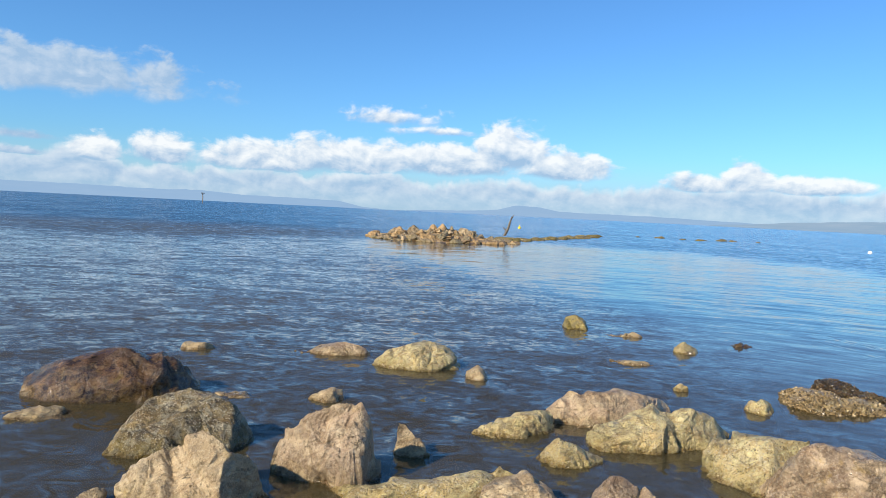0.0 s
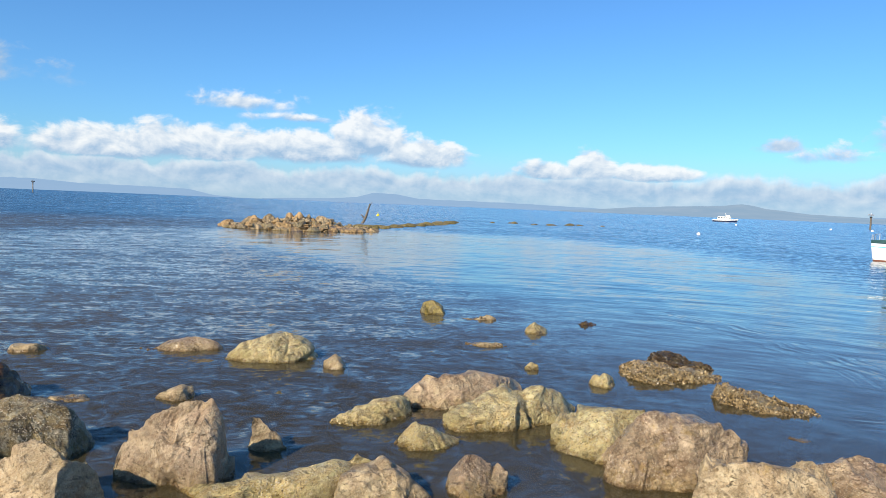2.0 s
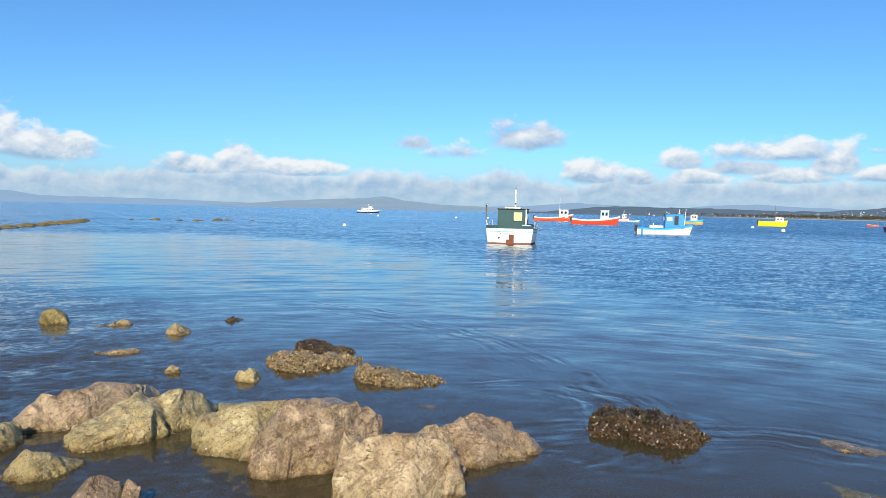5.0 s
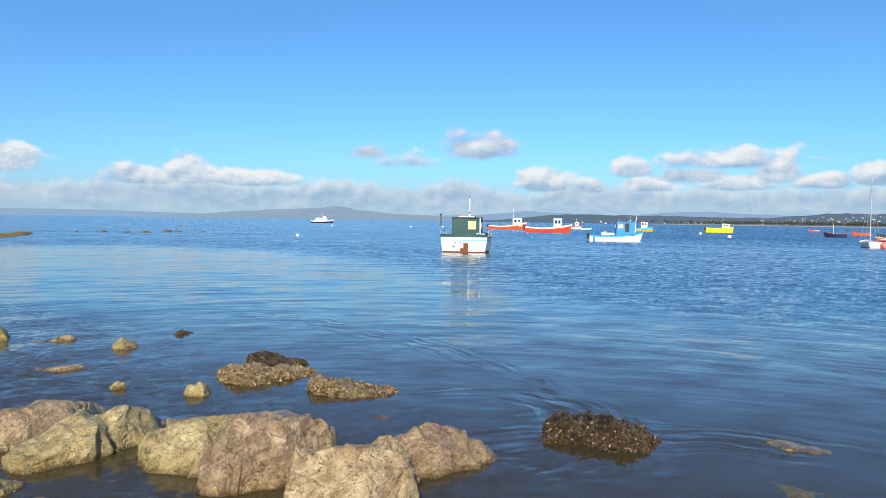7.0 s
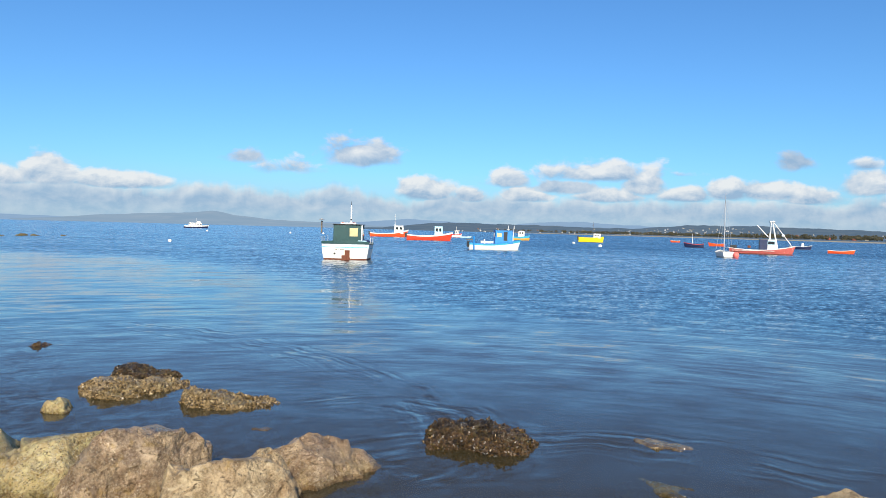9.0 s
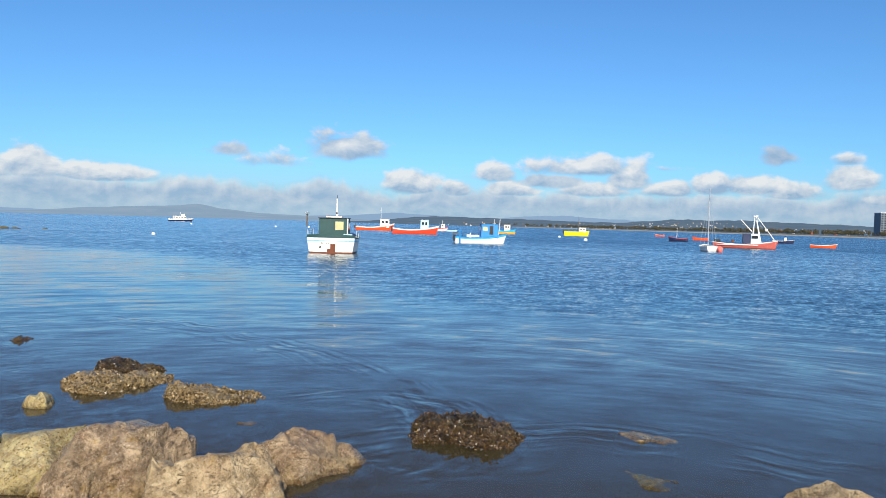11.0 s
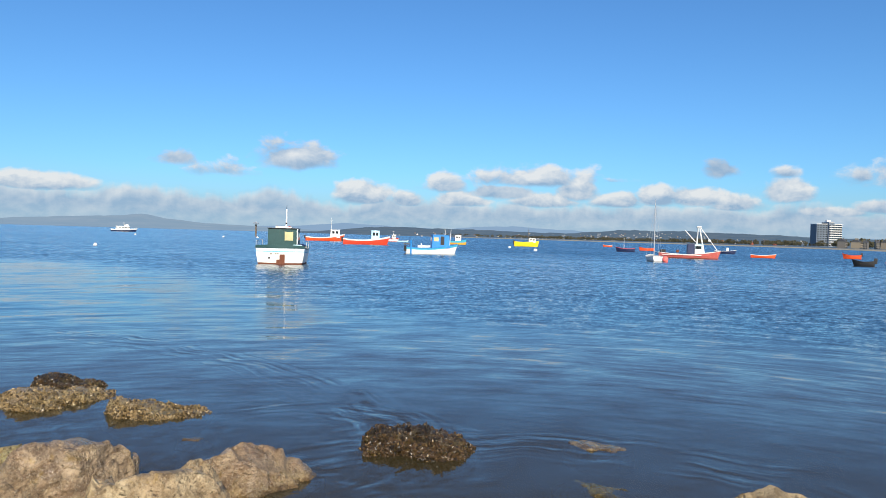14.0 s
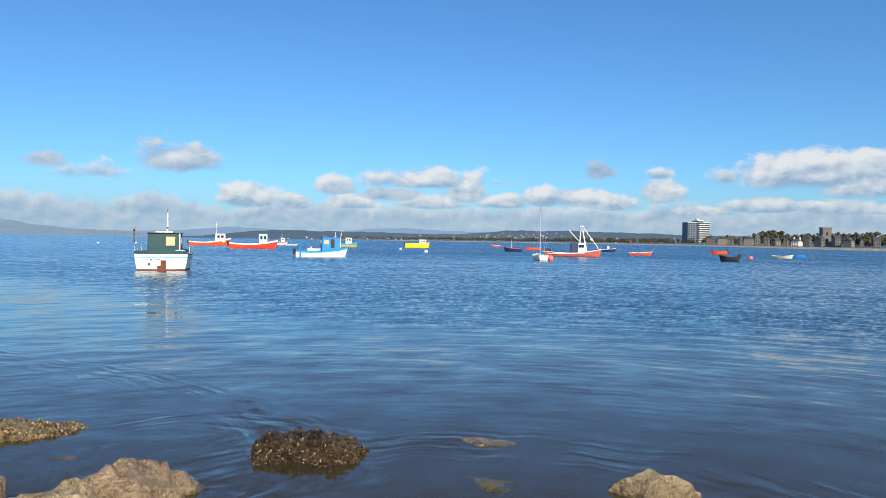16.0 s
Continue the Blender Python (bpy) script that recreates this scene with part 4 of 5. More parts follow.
for i in range(330):
    a, r = rnd.uniform(0, 2 * math.pi), math.sqrt(rnd.uniform(0.0, 1.0))
    if i < 26:
        a, r = -math.pi * (i + 0.5) / 26, 0.97     # the row at the water's edge that faces the bank
    x, y = 6.0 * r * math.cos(a), 57.5 + 5.4 * r * math.sin(a)
    boulder(rnd.choice(kinds), x, y, islet_height(x, y), rnd.choice((0.35, 0.45, 0.5, 0.65, 0.8, 1.25)) * rnd.uniform(0.8, 1.15), rnd.uniform(0, 360), rnd.uniform(-30, 30), rnd.uniform(0.35, 0.8),
            "tan angular boulder piled on the islet", "islet boulders")
for x, y, s in ((-3.4, 56.8, 1.5), (-2.4, 57.2, 1.3), (-0.9, 57.6, 1.35), (-0.1, 57.3, 1.6), (0.6, 57.8, 1.2), (1.6, 57.0, 1.2)):
    boulder(rnd.choice(kinds), x, y, 0.85 * max(1 - abs(x) / 6.4, 0), s * 0.8, rnd.uniform(0, 360), rnd.uniform(-8, 8), 0.95, "tan boulder on the islet's crest", "islet boulders")
for i in range(46):
    k = i / 45
    x, y = 4.6 + 15.6 * k + rnd.uniform(-0.5, 0.5), 60.5 + 35 * k ** 1.1 + rnd.uniform(-1.6, 1.6)
    boulder(rnd.choice(weedy), x, y, -0.08, rnd.uniform(0.8, 2.2), rnd.uniform(-50, 50), rnd.uniform(-6, 6), rnd.uniform(0.45, 0.95),
            "low rock covered in olive seaweed", "weedy reef behind the islet")
for x, y, n, sp in ((30.6, 104.0, 2, 0.8), (34.5, 100.7, 5, 1.6), (41.0, 105.0, 4, 1.6), (27.5, 103, 1, 0.5), (45.5, 106, 1, 0.6)):
    for j in range(n):
        boulder(rnd.choice(weedy), x + rnd.uniform(-sp, sp), y + rnd.uniform(-1, 1), -0.1, rnd.uniform(0.9, 1.6), rnd.uniform(-40, 40), 0, 0.9,
                "low rock covered in olive seaweed", "weedy reef behind the islet")


def driftwood_post():
    ob = thing("driftwood_post", pose(4.75, 57.6, 0.55), "grey weathered timber post leaning out of the islet's rocks", "post")
    bm = bmesh.new()
    rings, n = 9, 8
    loops = []
    for i in range(rings):
        k = i / (rings - 1)
        c = Vector((0.62 * k + 0.05 * math.sin(5 * k), 0.1 * k, 1.5 * k))
        r = 0.13 * (1 - 0.55 * k) * (1 + 0.2 * noise.noise(Vector((k * 6, 1, 1))))
        loops.append([bm.verts.new(c + Vector((r * math.cos(2 * math.pi * j / n) * (1 + 0.25 * noise.noise(Vector((j, k * 4, 0)))), r * math.sin(2 * math.pi * j / n), 0.06 * noise.noise(Vector((j * 3.1, k, 7))) * (i == rings - 1) * 3))) for j in range(n)])
    for a, b in zip(loops, loops[1:]):
        for j in range(n):
            bm.faces.new((a[j], a[(j + 1) % n], b[(j + 1) % n], b[j]))
    bm.faces.new(loops[-1]), bm.faces.new(loops[0][::-1])
    part("trunk", bm, P_TIMBER, ob, smooth_angle=40)
    part("stub", rod((0.12, 0, 0.45), (-0.12, 0.02, 0.72), 0.06, 0.03, 6), P_TIMBER, ob)
    part("splinter", rod((0.58, 0.1, 1.45), (0.74, 0.12, 1.72), 0.045, 0.012, 5), P_TIMBER, ob)


driftwood_post()


# ---------------- boats ----------------
class Hull:
    """Lines of a boat: x forward, z up from the water; a station runs from 0 at the stern to 1 at the bow."""

    def __init__(self, length, beam, stern, mid, bow, square=0.8, rake=0.35, draft=0.35, flare=0.24, bulge=0.0):
        self.bulge = bulge
        self.length, self.beam, self.stern, self.mid, self.bow = length, beam, stern, mid, bow
        self.square, self.rake, self.draft, self.flare = square, rake, draft, flare

    def sheer(self, s):
        return self.stern * (1 - s) * (1 - 2 * s) + self.mid * 4 * s * (1 - s) + self.bow * s * (2 * s - 1)

    def half(self, s):
        if s < 0.45:
            k = self.square + (1 - self.square) * (1 - ((0.45 - s) / 0.45) ** 2)
        else:
            k = max(1 - ((s - 0.45) / 0.55) ** 2.4, 0.0)
        return self.beam / 2 * k + 0.015

    def place(self, s, v, side, inset=0.0):
        z = -self.draft + (self.sheer(s) + self.draft) * v
        w = max(self.half(s) * v ** self.flare - inset, 0.005)
        x = (s - 0.5) * self.length + self.rake * (v - 0.6) * s ** 3 - inset * (1 if s > 0.9 else 0)
        return Vector((x, side * w, z))

    def level(self, s, z):
        return min(max((z + self.draft) / (self.sheer(s) + self.draft), 0.02), 1.0)

    def band(self, lo, hi, inset=0.0, n=22, m=6):
        """The planking between two levels, given as functions of the station; with its share of the transom."""
        bm = bmesh.new()
        for side in (-1, 1):
            rows = []
            for i in range(n + 1):
                s = i / n
                a, b = lo(s), hi(s)
                rows.append([bm.verts.new(self.place(s, a + (b - a) * j / m, side, inset)) for j in range(m + 1)])
            for p, q in zip(rows, rows[1:]):
                for j in range(m):
                    f = (p[j], q[j], q[j + 1], p[j + 1])
                    bm.faces.new(f if (side < 0) != (inset > 0) else f[::-1])
        a, b = lo(0), hi(0)
        across = [1 - 0.2 * k for k in range(11)]
        cols = [[bm.verts.new(self.place(0, a + (b - a) * j / m, k, inset) - Vector((self.bulge * (1 - k * k), 0, 0))) for k in across] for j in range(m + 1)]
        for p, q in zip(cols, cols[1:]):
            for j in range(10):
                bm.faces.new((p[j], p[j + 1], q[j + 1], q[j]))
        bmesh.ops.remove_doubles(bm, verts=bm.verts, dist=0.004)
        return bm

    def deck(self, drop, inset=0.03, n=22, camber=0.03):
        bm = bmesh.new()
        rows = []
        for i in range(n + 1):
            s = i / n
            v = self.level(s, self.sheer(s) - drop)
            l, r = self.place(s, v, 1, inset), self.place(s, v, -1, inset)
            mid = (l + r) / 2 + Vector((0, 0, camber))
            rows.append([bm.verts.new(q) for q in (r, mid, l)])
        for p, q in zip(rows, rows[1:]):
            for j in range(2):
                bm.faces.new((p[j], q[j], q[j + 1], p[j + 1]))
        return bm

    def gunwale(self, w=0.05, h=0.06, n=22):
        """The rail along the top of the planking and across the transom."""
        bm = bmesh.new()
        for side in (-1, 1):
            rows = []
            for i in range(n + 1):
                p = self.place(i / n, 1.0, side)
                rows.append([bm.verts.new(p + Vector((0, side * dy, dz))) for dy, dz in ((w * 0.5, -h * 0.6), (w * 0.5, h * 0.4), (-w * 0.7, h * 0.4), (-w * 0.7, -h * 0.6))])
            for p, q in zip(rows, rows[1:]):
                for j in range(4):
                    f = (p[j], q[j], q[(j + 1) % 4], p[(j + 1) % 4])
                    bm.faces.new(f if side < 0 else f[::-1])
        return self.stern_board(self.sheer(0) - h * 0.6, self.sheer(0) + h * 0.4, w * 0.6, w * 0.6, bm)

    def stern_board(self, z0, z1, out, into, bm=None, crown=0.0):
        """A board along the curve of the stern."""
        bm = bm or bmesh.new()
        w0, x0 = self.half(0), self.place(0, 1, 1).x
        rows = []
        for i in range(13):
            k = 1 - i / 6
            x, up = x0 - self.bulge * (1 - k * k), crown * (1 - k * k)
            rows.append([bm.verts.new((x + dx, k * w0, z)) for dx, z in ((-out, z0), (-out, z1 + up), (into, z1 + up), (into, z0))])
        for p, q in zip(rows, rows[1:]):
            for j in range(4):
                bm.faces.new((p[j], p[(j + 1) % 4], q[(j + 1) % 4], q[j]))
        bm.faces.new(rows[0][::-1]), bm.faces.new(rows[-1])
        return bm


def hull_parts(ob, h, side_paint, boot=None, boot_top=0.1, strake=None, strake_from=0.8, deck_paint=None, drop=0.12, rail=None, inner=None, transom=None):
    boot_level = lambda s: h.level(s, boot_top)
    top = (lambda s: strake_from) if strake else (lambda s: 1.0)
    part("bottom", h.band(lambda s: 0.02, boot_level), boot or side_paint, ob, smooth_angle=40)
    part("hull_side", h.band(boot_level, top), side_paint, ob, smooth_angle=40)
    if strake:
        part("sheer_strake", h.band(top, lambda s: 1.0), strake, ob, smooth_angle=40)
    part("gunwale", h.gunwale(), rail or strake or side_paint, ob)
    part("deck" if drop < 0.3 else "floor", h.deck(drop), deck_paint or P_GREY, ob, smooth_angle=30)
    if inner:
        part("lining", h.band(lambda s: h.level(s, h.sheer(s) - drop) * 0.98, lambda s: 0.995, inset=0.035), inner, ob, smooth_angle=40)


def heading(azimuth):
    """Turn whose x axis points along the azimuth."""
    return 90 - azimuth


def cabin(ob, x0, x1, w, z0, z1, wall_paint, roof_paint, taper=0.96, over=0.06, roof_h=0.05):
    part("cabin", box(x0, x1, -w / 2, w / 2, z0, z1, 0.02, taper), wall_paint, ob)
    return part("cabin_roof", box(x0 - over, x1 + over, -w / 2 * taper - over, w / 2 * taper + over, z1, z1 + roof_h, 0.02), roof_paint, ob)


def window(ob, c, size, axis, material=None, frame_paint=None, label=""):
    """A pane in a frame; axis: the way it faces (x or y)."""
    a, b = size[0] / 2, size[1] / 2
    x, y, z = c
    if axis == "x":
        pane, fr = box(x - 0.012, x + 0.012, y - a, y + a, z - b, z + b), box(x - 0.008, x + 0.008, y - a - 0.05, y + a + 0.05, z - b - 0.05, z + b + 0.05)
    else:
        pane, fr = box(x - a, x + a, y - 0.012, y + 0.012, z - b, z + b), box(x - a - 0.05, x + a + 0.05, y - 0.008, y + 0.008, z - b - 0.05, z + b + 0.05)
    w = part("window", fr, frame_paint or P_WHITE, ob)
    part("pane", pane, material or GLASS, w, label)


def stanchions(ob, h, s0, s1, count, tall, side):
    pts = [h.place(s0 + (s1 - s0) * i / (count - 1), 1.0, side) for i in range(count)]
    for p in pts:
        part("stanchion", rod(p, p + Vector((0, 0, tall)), 0.018, n=6), P_STEEL, ob)
    for a, b in zip(pts, pts[1:]):
        part("rail", rod(a + Vector((0, 0, tall)), b + Vector((0, 0, tall)), 0.016, n=6), P_STEEL, ob)


def green_boat():
    """Seen from astern: white hull, dark green wheelhouse."""
    ob = thing("fishing_boat", pose(36.2, 38.0, 0, 0, 0, heading(49)), "white fishing boat with a dark green wheelhouse, rust-streaked at the stern", "boat", "moored boats")
    h = Hull(5.6, 3.4, 1.10, 1.06, 1.45, square=0.93, rake=0.4, flare=0.11, draft=0.6, bulge=0.30)
    hull_parts(ob, h, P_HULL, P_RUST, 0.10, P_SKYWHITE, 0.84, P_GREY, 0.10, P_GREEN)
    part("rubbing_band", h.band(lambda s: 0.835, lambda s: 0.862, inset=-0.03), P_TURQ, ob, "thin blue rubbing band")
    part("stern_coaming", h.stern_board(1.08, 1.24, 0.06, 0.06, crown=0.05), P_GREEN, ob)
    xs = h.place(0, 1, 1).x - 0.27
    part("coaming", box(xs + 0.37, xs + 2.47, 1.25, 1.38, 1.02, 1.2, 0.02), P_GREEN, ob)
    part("rudder_plate", box(xs - 0.08, xs - 0.02, -0.34, 0.0, -0.1, 0.66, 0.015), P_RUST, ob, "rusted rudder trunk")
    part("rudder_plate", box(xs - 0.13, xs - 0.02, -0.14, 0.20, -0.2, 0.32, 0.015), P_RUST, ob, "rusted rudder trunk")
    part("exhaust", rod((xs - 0.06, 0.68, 0.42), (xs + 0.06, 0.68, 0.42), 0.07), P_BLACK, ob)
    for i, (a, t) in enumerate(((0.11, 0.07), (0.03, 0.07), (0.10, 0.07), (0.09, 0.07))):
        y = 0.56 - i * 0.15
        part("name_bar", box(xs - 0.055, xs - 0.035, y - a / 2, y + a / 2, 0.66, 0.66 + t), P_TIMBER, ob, "faded dark mark on the stern")
    cabin(ob, -1.35, 0.75, 2.0, 1.0, 2.36, P_GREEN, P_BLACK, 0.985)
    part("door", box(-1.385, -1.352, -0.86, -0.12, 1.1, 2.28, 0.006), P_GREEN, ob)
    part("door_post", box(-1.40, -1.352, -0.10, -0.06, 1.05, 2.34), P_GREEN, ob)
    part("corner_post", box(-1.42, -1.33, -1.03, -0.95, 1.0, 2.36), P_STEEL, ob, "bare pale corner post")
    window(ob, (-1.395, -0.42, 1.86), (0.56, 0.58), "x", P_PLY, P_GREEN, "yellowed plywood in the window")
    window(ob, (-0.3, 1.0, 1.85), (0.9, 0.5), "y", None, P_GREEN)
    window(ob, (-0.3, -1.0, 1.85), (0.9, 0.5), "y", None, P_GREEN)
    window(ob, (0.755, 0, 1.85), (1.5, 0.5), "x", None, P_GREEN)
    raft = part("roof_hatch", box(-1.0, -0.1, -0.55, 0.55, 2.41, 2.52, 0.03), P_WHITE, ob)
    part("strap", box(-1.02, -0.08, -0.48, -0.30, 2.52, 2.535), P_RED, raft)
    part("strap", box(-1.02, -0.08, 0.32, 0.50, 2.52, 2.535), P_RED, raft)
    part("mast", rod((-0.5, -0.15, 2.4), (-0.5, -0.15, 3.75), 0.06, 0.045, 10), P_WHITE, ob)
    part("mast_tip", rod((-0.5, -0.15, 3.75), (-0.5, -0.15, 4.02), 0.02, 0.012, 6), P_BLACK, ob)
    part("mast_lamp", ball(0.06, at=(-0.58, -0.15, 2.75)), P_BLACK, ob)
    part("fish_box", box(-1.9, -1.5, -1.35, -0.75, 1.0, 1.30, 0.03), P_PALEBLUE, ob)
    part("net_heap", ball(0.32, 0.5, at=(-1.5, -1.25, 1.22)), P_NAVY, ob)
    stanchions(ob, h, 0.10, 0.62, 4, 0.48, 1)
    stanchions(ob, h, 0.12, 0.60, 3, 0.45, -1)


def blue_boat():
    ob = thing("fishing_boat", pose(71.3, 50.2, 0, 0, 0, heading(138)), "white-hulled boat with a bright blue cabin and blue rails", "boat", "moored boats")
    h = Hull(6.0, 2.3, 0.78, 0.72, 1.25, square=0.75, rake=0.5)
    hull_parts(ob, h, P_WHITE, P_WHITE, 0.06, P_TURQ, 0.80, P_BLUE, 0.12, P_BLUE)
    part("foredeck", box(0.2, 1.9, -0.75, 0.75, 0.70, 0.96, 0.08, 0.8), P_BLUE, ob)
    cabin(ob, 0.0, 2.1, 1.7, 0.72, 2.25, P_BLUE, P_BLUE, 0.95)
    for y in (-0.82, 0.82):
        part("doorway", box(1.0, 1.45, y - 0.02, y + 0.02, 0.95, 2.1), P_BLACK, ob)
        window(ob, (0.5, y * 1.005, 1.75), (0.55, 0.45), "y", P_PLY, P_BLUE)
    window(ob, (-0.01, 0, 1.75), (1.0, 0.45), "x", GLASS, P_BLUE)
    part("mooring_post", rod((-2.5, -0.9, 0.0), (-2.5, -0.9, 1.55), 0.10, n=8), P_BLUE, ob)
    part("mooring_post", rod((-1.1, 0.8, 0.5), (-1.1, 0.8, 1.2), 0.06, n=8), P_WHITE, ob)
    part("outrigger", rod((-3.4, -0.9, 1.12), (-2.4, -0.9, 1.12), 0.06, n=6), P_TIMBER, ob)
    part("outboard_bracket", box(-3.25, -2.95, -0.35, 0.35, 0.25, 0.95, 0.03), P_BLACK, ob)
    part("mast", rod((2.2, 0, 1.0), (2.35, 0, 2.9), 0.04, 0.03, 8), P_WHITE, ob)


def long_boat(name, x, y, az, label, h, side, boot, strake, cab, mast=None, deck_paint=None, inner=None, drop=0.14, stern_dark=False):
    """A decked working boat; cab: x0, x1, width, height, wall paint, roof paint."""
    ob = thing(name, pose(x, y, 0, 0, 0, heading(az)), label, "boat", "moored boats")
    hull_parts(ob, h, side, boot, 0.10, strake, 0.84, deck_paint, drop, strake, inner)
    if cab:
        x0, x1, w, top, wall, roof = cab
        z0 = h.sheer(0.5) - drop
        cabin(ob, x0, x1, w, z0, top, wall, roof)
        mid = z0 + (top - z0) * 0.68
        for yy in (-w / 2, w / 2):
            window(ob, (x0 + (x1 - x0) * 0.3, yy, mid), ((x1 - x0) * 0.26, (top - z0) * 0.3), "y", GLASS, wall)
            window(ob, (x0 + (x1 - x0) * 0.7, yy, mid), ((x1 - x0) * 0.26, (top - z0) * 0.3), "y", GLASS, wall)
        window(ob, (x1, 0, mid), (w * 0.7, (top - z0) * 0.3), "x", GLASS, wall)
        part("cabin_door", box(x0 - 0.03, x0, -w * 0.2, w * 0.2, z0, z0 + (top - z0) * 0.9), P_NAVY, ob)
    if mast:
        mx, z0, z1, mp = mast
        part("mast", rod((mx, 0, z0), (mx, 0, z1), 0.05, 0.03, 8), mp, ob)
        part("aerial", rod((mx - 0.25, 0, z0 + (z1 - z0) * 0.75), (mx + 0.25, 0, z0 + (z1 - z0) * 0.75), 0.02, n=6), mp, ob)
    if stern_dark:
        xs = h.place(0, 1, 1).x
        part("outboard_motor", box(xs - 0.35, xs + 0.15, -0.25, 0.25, 0.5, h.stern + 0.25, 0.05), P_BLACK, ob)
    part("mooring_bitt", rod((h.length * 0.36, 0, h.sheer(0.86) - 0.2), (h.length * 0.36, 0, h.sheer(0.86) + 0.18), 0.05), P_TIMBER, ob)
    return ob


def dinghy(x, y, az, label, length, beam, high, side, inner, rail, extra=None):
    ob = thing("rowing_boat", pose(x, y, 0, 0, 0, heading(az)), label, "boat", "moored boats")
    h = Hull(length, beam, high, high * 0.85, high * 1.3, square=0.7, rake=0.3, draft=0.15)
    hull_parts(ob, h, side, side, 0.05, None, 0.8, P_GREY, high * 0.75, rail, inner)
    for k in (-0.22, 0.12):
        w = h.half(k + 0.5) * 0.9
        part("thwart", box(k * length - 0.1, k * length + 0.1, -w, w, high * 0.5, high * 0.5 + 0.04), P_TIMBER, ob)
    if extra == "console":
        part("console", box(0.2, 0.7, -0.3, 0.3, high * 0.4, high + 0.65, 0.05, 0.8), P_WHITE, ob)
    if extra == "mast":
        part("mast", rod((0.3, 0, 0.2), (0.3, 0, high + 2.0), 0.04, 0.03, 8), P_WHITE, ob)
    if extra == "motor":
        part("outboard_motor", box(-length / 2 - 0.3, -length / 2 + 0.05, -0.15, 0.15, high * 0.5, high + 0.35, 0.04), P_BLACK, ob)
    return ob


def yacht():
    ob = thing("sailing_dinghy", pose(81.6, 26.6, 0, 0, 0, heading(60)), "pale grey sailing boat with a tall bare mast", "boat", "moored boats")
    h = Hull(4.6, 1.9, 0.55, 0.5, 0.72, square=0.7, rake=0.5)
    hull_parts(ob, h, P_WHITE, P_GREY, 0.08, None, 0.8, P_GREY, 0.1, P_WHITE)
    part("mast", rod((0.5, 0, 0.4), (0.5, 0, 7.0), 0.06, 0.035, 8), P_STEEL, ob)
    part("boom", rod((0.45, 0, 1.1), (-1.7, 0, 1.05), 0.04, n=6), P_STEEL, ob)
    for q in ((2.4, 0, 0.72), (-2.2, 0, 0.55), (0.4, 0.9, 0.5), (0.4, -0.9, 0.5)):
        part("stay", rod(q, (0.5, 0, 6.4), 0.009, n=4), P_STEEL, ob)
    part("fender", ball(0.32, 1.1, at=(-2.45, -0.62, 0.28)), P_PINK, ob, "round pink fender")


def trawler():
    ob = thing("fishing_trawler", pose(104.2, 29.2, 0, 0, 0, heading(160)), "weathered red trawler with a blue and white wheelhouse and white gantry", "boat", "moored boats")
    h = Hull(8.1, 2.7, 0.80, 0.58, 1.15, square=0.75, rake=0.5)
    hull_parts(ob, h, P_OLDRED, P_RUST, 0.08, P_OLDRED, 0.86, P_GREY, 0.15, P_WHITE)
    cabin(ob, 0.75, 1.9, 1.5, 0.6, 1.95, P_WHITE, P_PALEBLUE, 0.95)
    part("shelter", box(-0.25, 0.74, -0.8, 0.8, 0.6, 2.0, 0.03), P_NAVY, ob)
    part("rubbing_strake", box(-3.6, 1.6, -1.37, -1.31, 0.44, 0.50, 0.01), P_WHITE, ob)
    window(ob, (1.2, -0.79, 1.55), (0.8, 0.4), "y", GLASS, P_PALEBLUE)
    window(ob, (1.2, 0.79, 1.55), (0.8, 0.4), "y", GLASS, P_PALEBLUE)
    for y in (-0.7, 0.7):
        part("gantry_leg", rod((1.0, y, 0.7), (1.15, y * 0.5, 4.35), 0.042, n=8), P_WHITE, ob)
        part("gantry_leg", rod((2.05, y, 0.7), (1.35, y * 0.5, 4.35), 0.042, n=8), P_WHITE, ob)
    part("gantry_top", box(0.95, 1.6, -0.45, 0.45, 4.3, 4.5, 0.04), P_STEEL, ob)
    part("boom", rod((0.9, 0, 2.3), (-0.55, 0, 3.9), 0.06, 0.05, 8), P_WHITE, ob)
    part("stay", rod((1.5, 0, 4.3), (3.7, 0, 1.3), 0.05, n=6), P_WHITE, ob)
    part("float", ball(0.2, at=(2.7, 0.0, 2.55)), P_WHITE, ob)
    part("stern_gear", box(-3.9, -3.1, -0.8, 0.8, 0.7, 1.15, 0.08), P_BLACK, ob)
    part("winch", rod((-1.5, -0.5, 0.95), (-1.5, 0.5, 0.95), 0.2), P_RUST, ob)


def ferry():
    ob = thing("motor_launch", pose(205.0, 327.0, 0, 0, 0, heading(118)), "white passenger launch with a navy hull far out in the bay", "boat", "moored boats")
    h = Hull(11.6, 3.6, 1.25, 1.15, 1.75, square=0.85, rake=0.9)
    hull_parts(ob, h, P_NAVY, P_NAVY, 0.1, P_WHITE, 0.66, P_WHITE, 0.1, P_WHITE)
    cabin(ob, -3.6, 2.6, 2.8, 1.0, 2.6, P_WHITE, P_WHITE, 0.95)
    cabin(ob, 0.2, 2.0, 2.2, 2.65, 3.4, P_WHITE, P_WHITE, 0.9)
    for i in range(5):
        for y in (-1.37, 1.37):
            window(ob, (-3.0 + 1.25 * i, y, 2.0), (0.8, 0.5), "y", GLASS, P_WHITE)
    part("mast", rod((0, 0, 3.4), (0, 0, 4.8), 0.05), P_WHITE, ob)


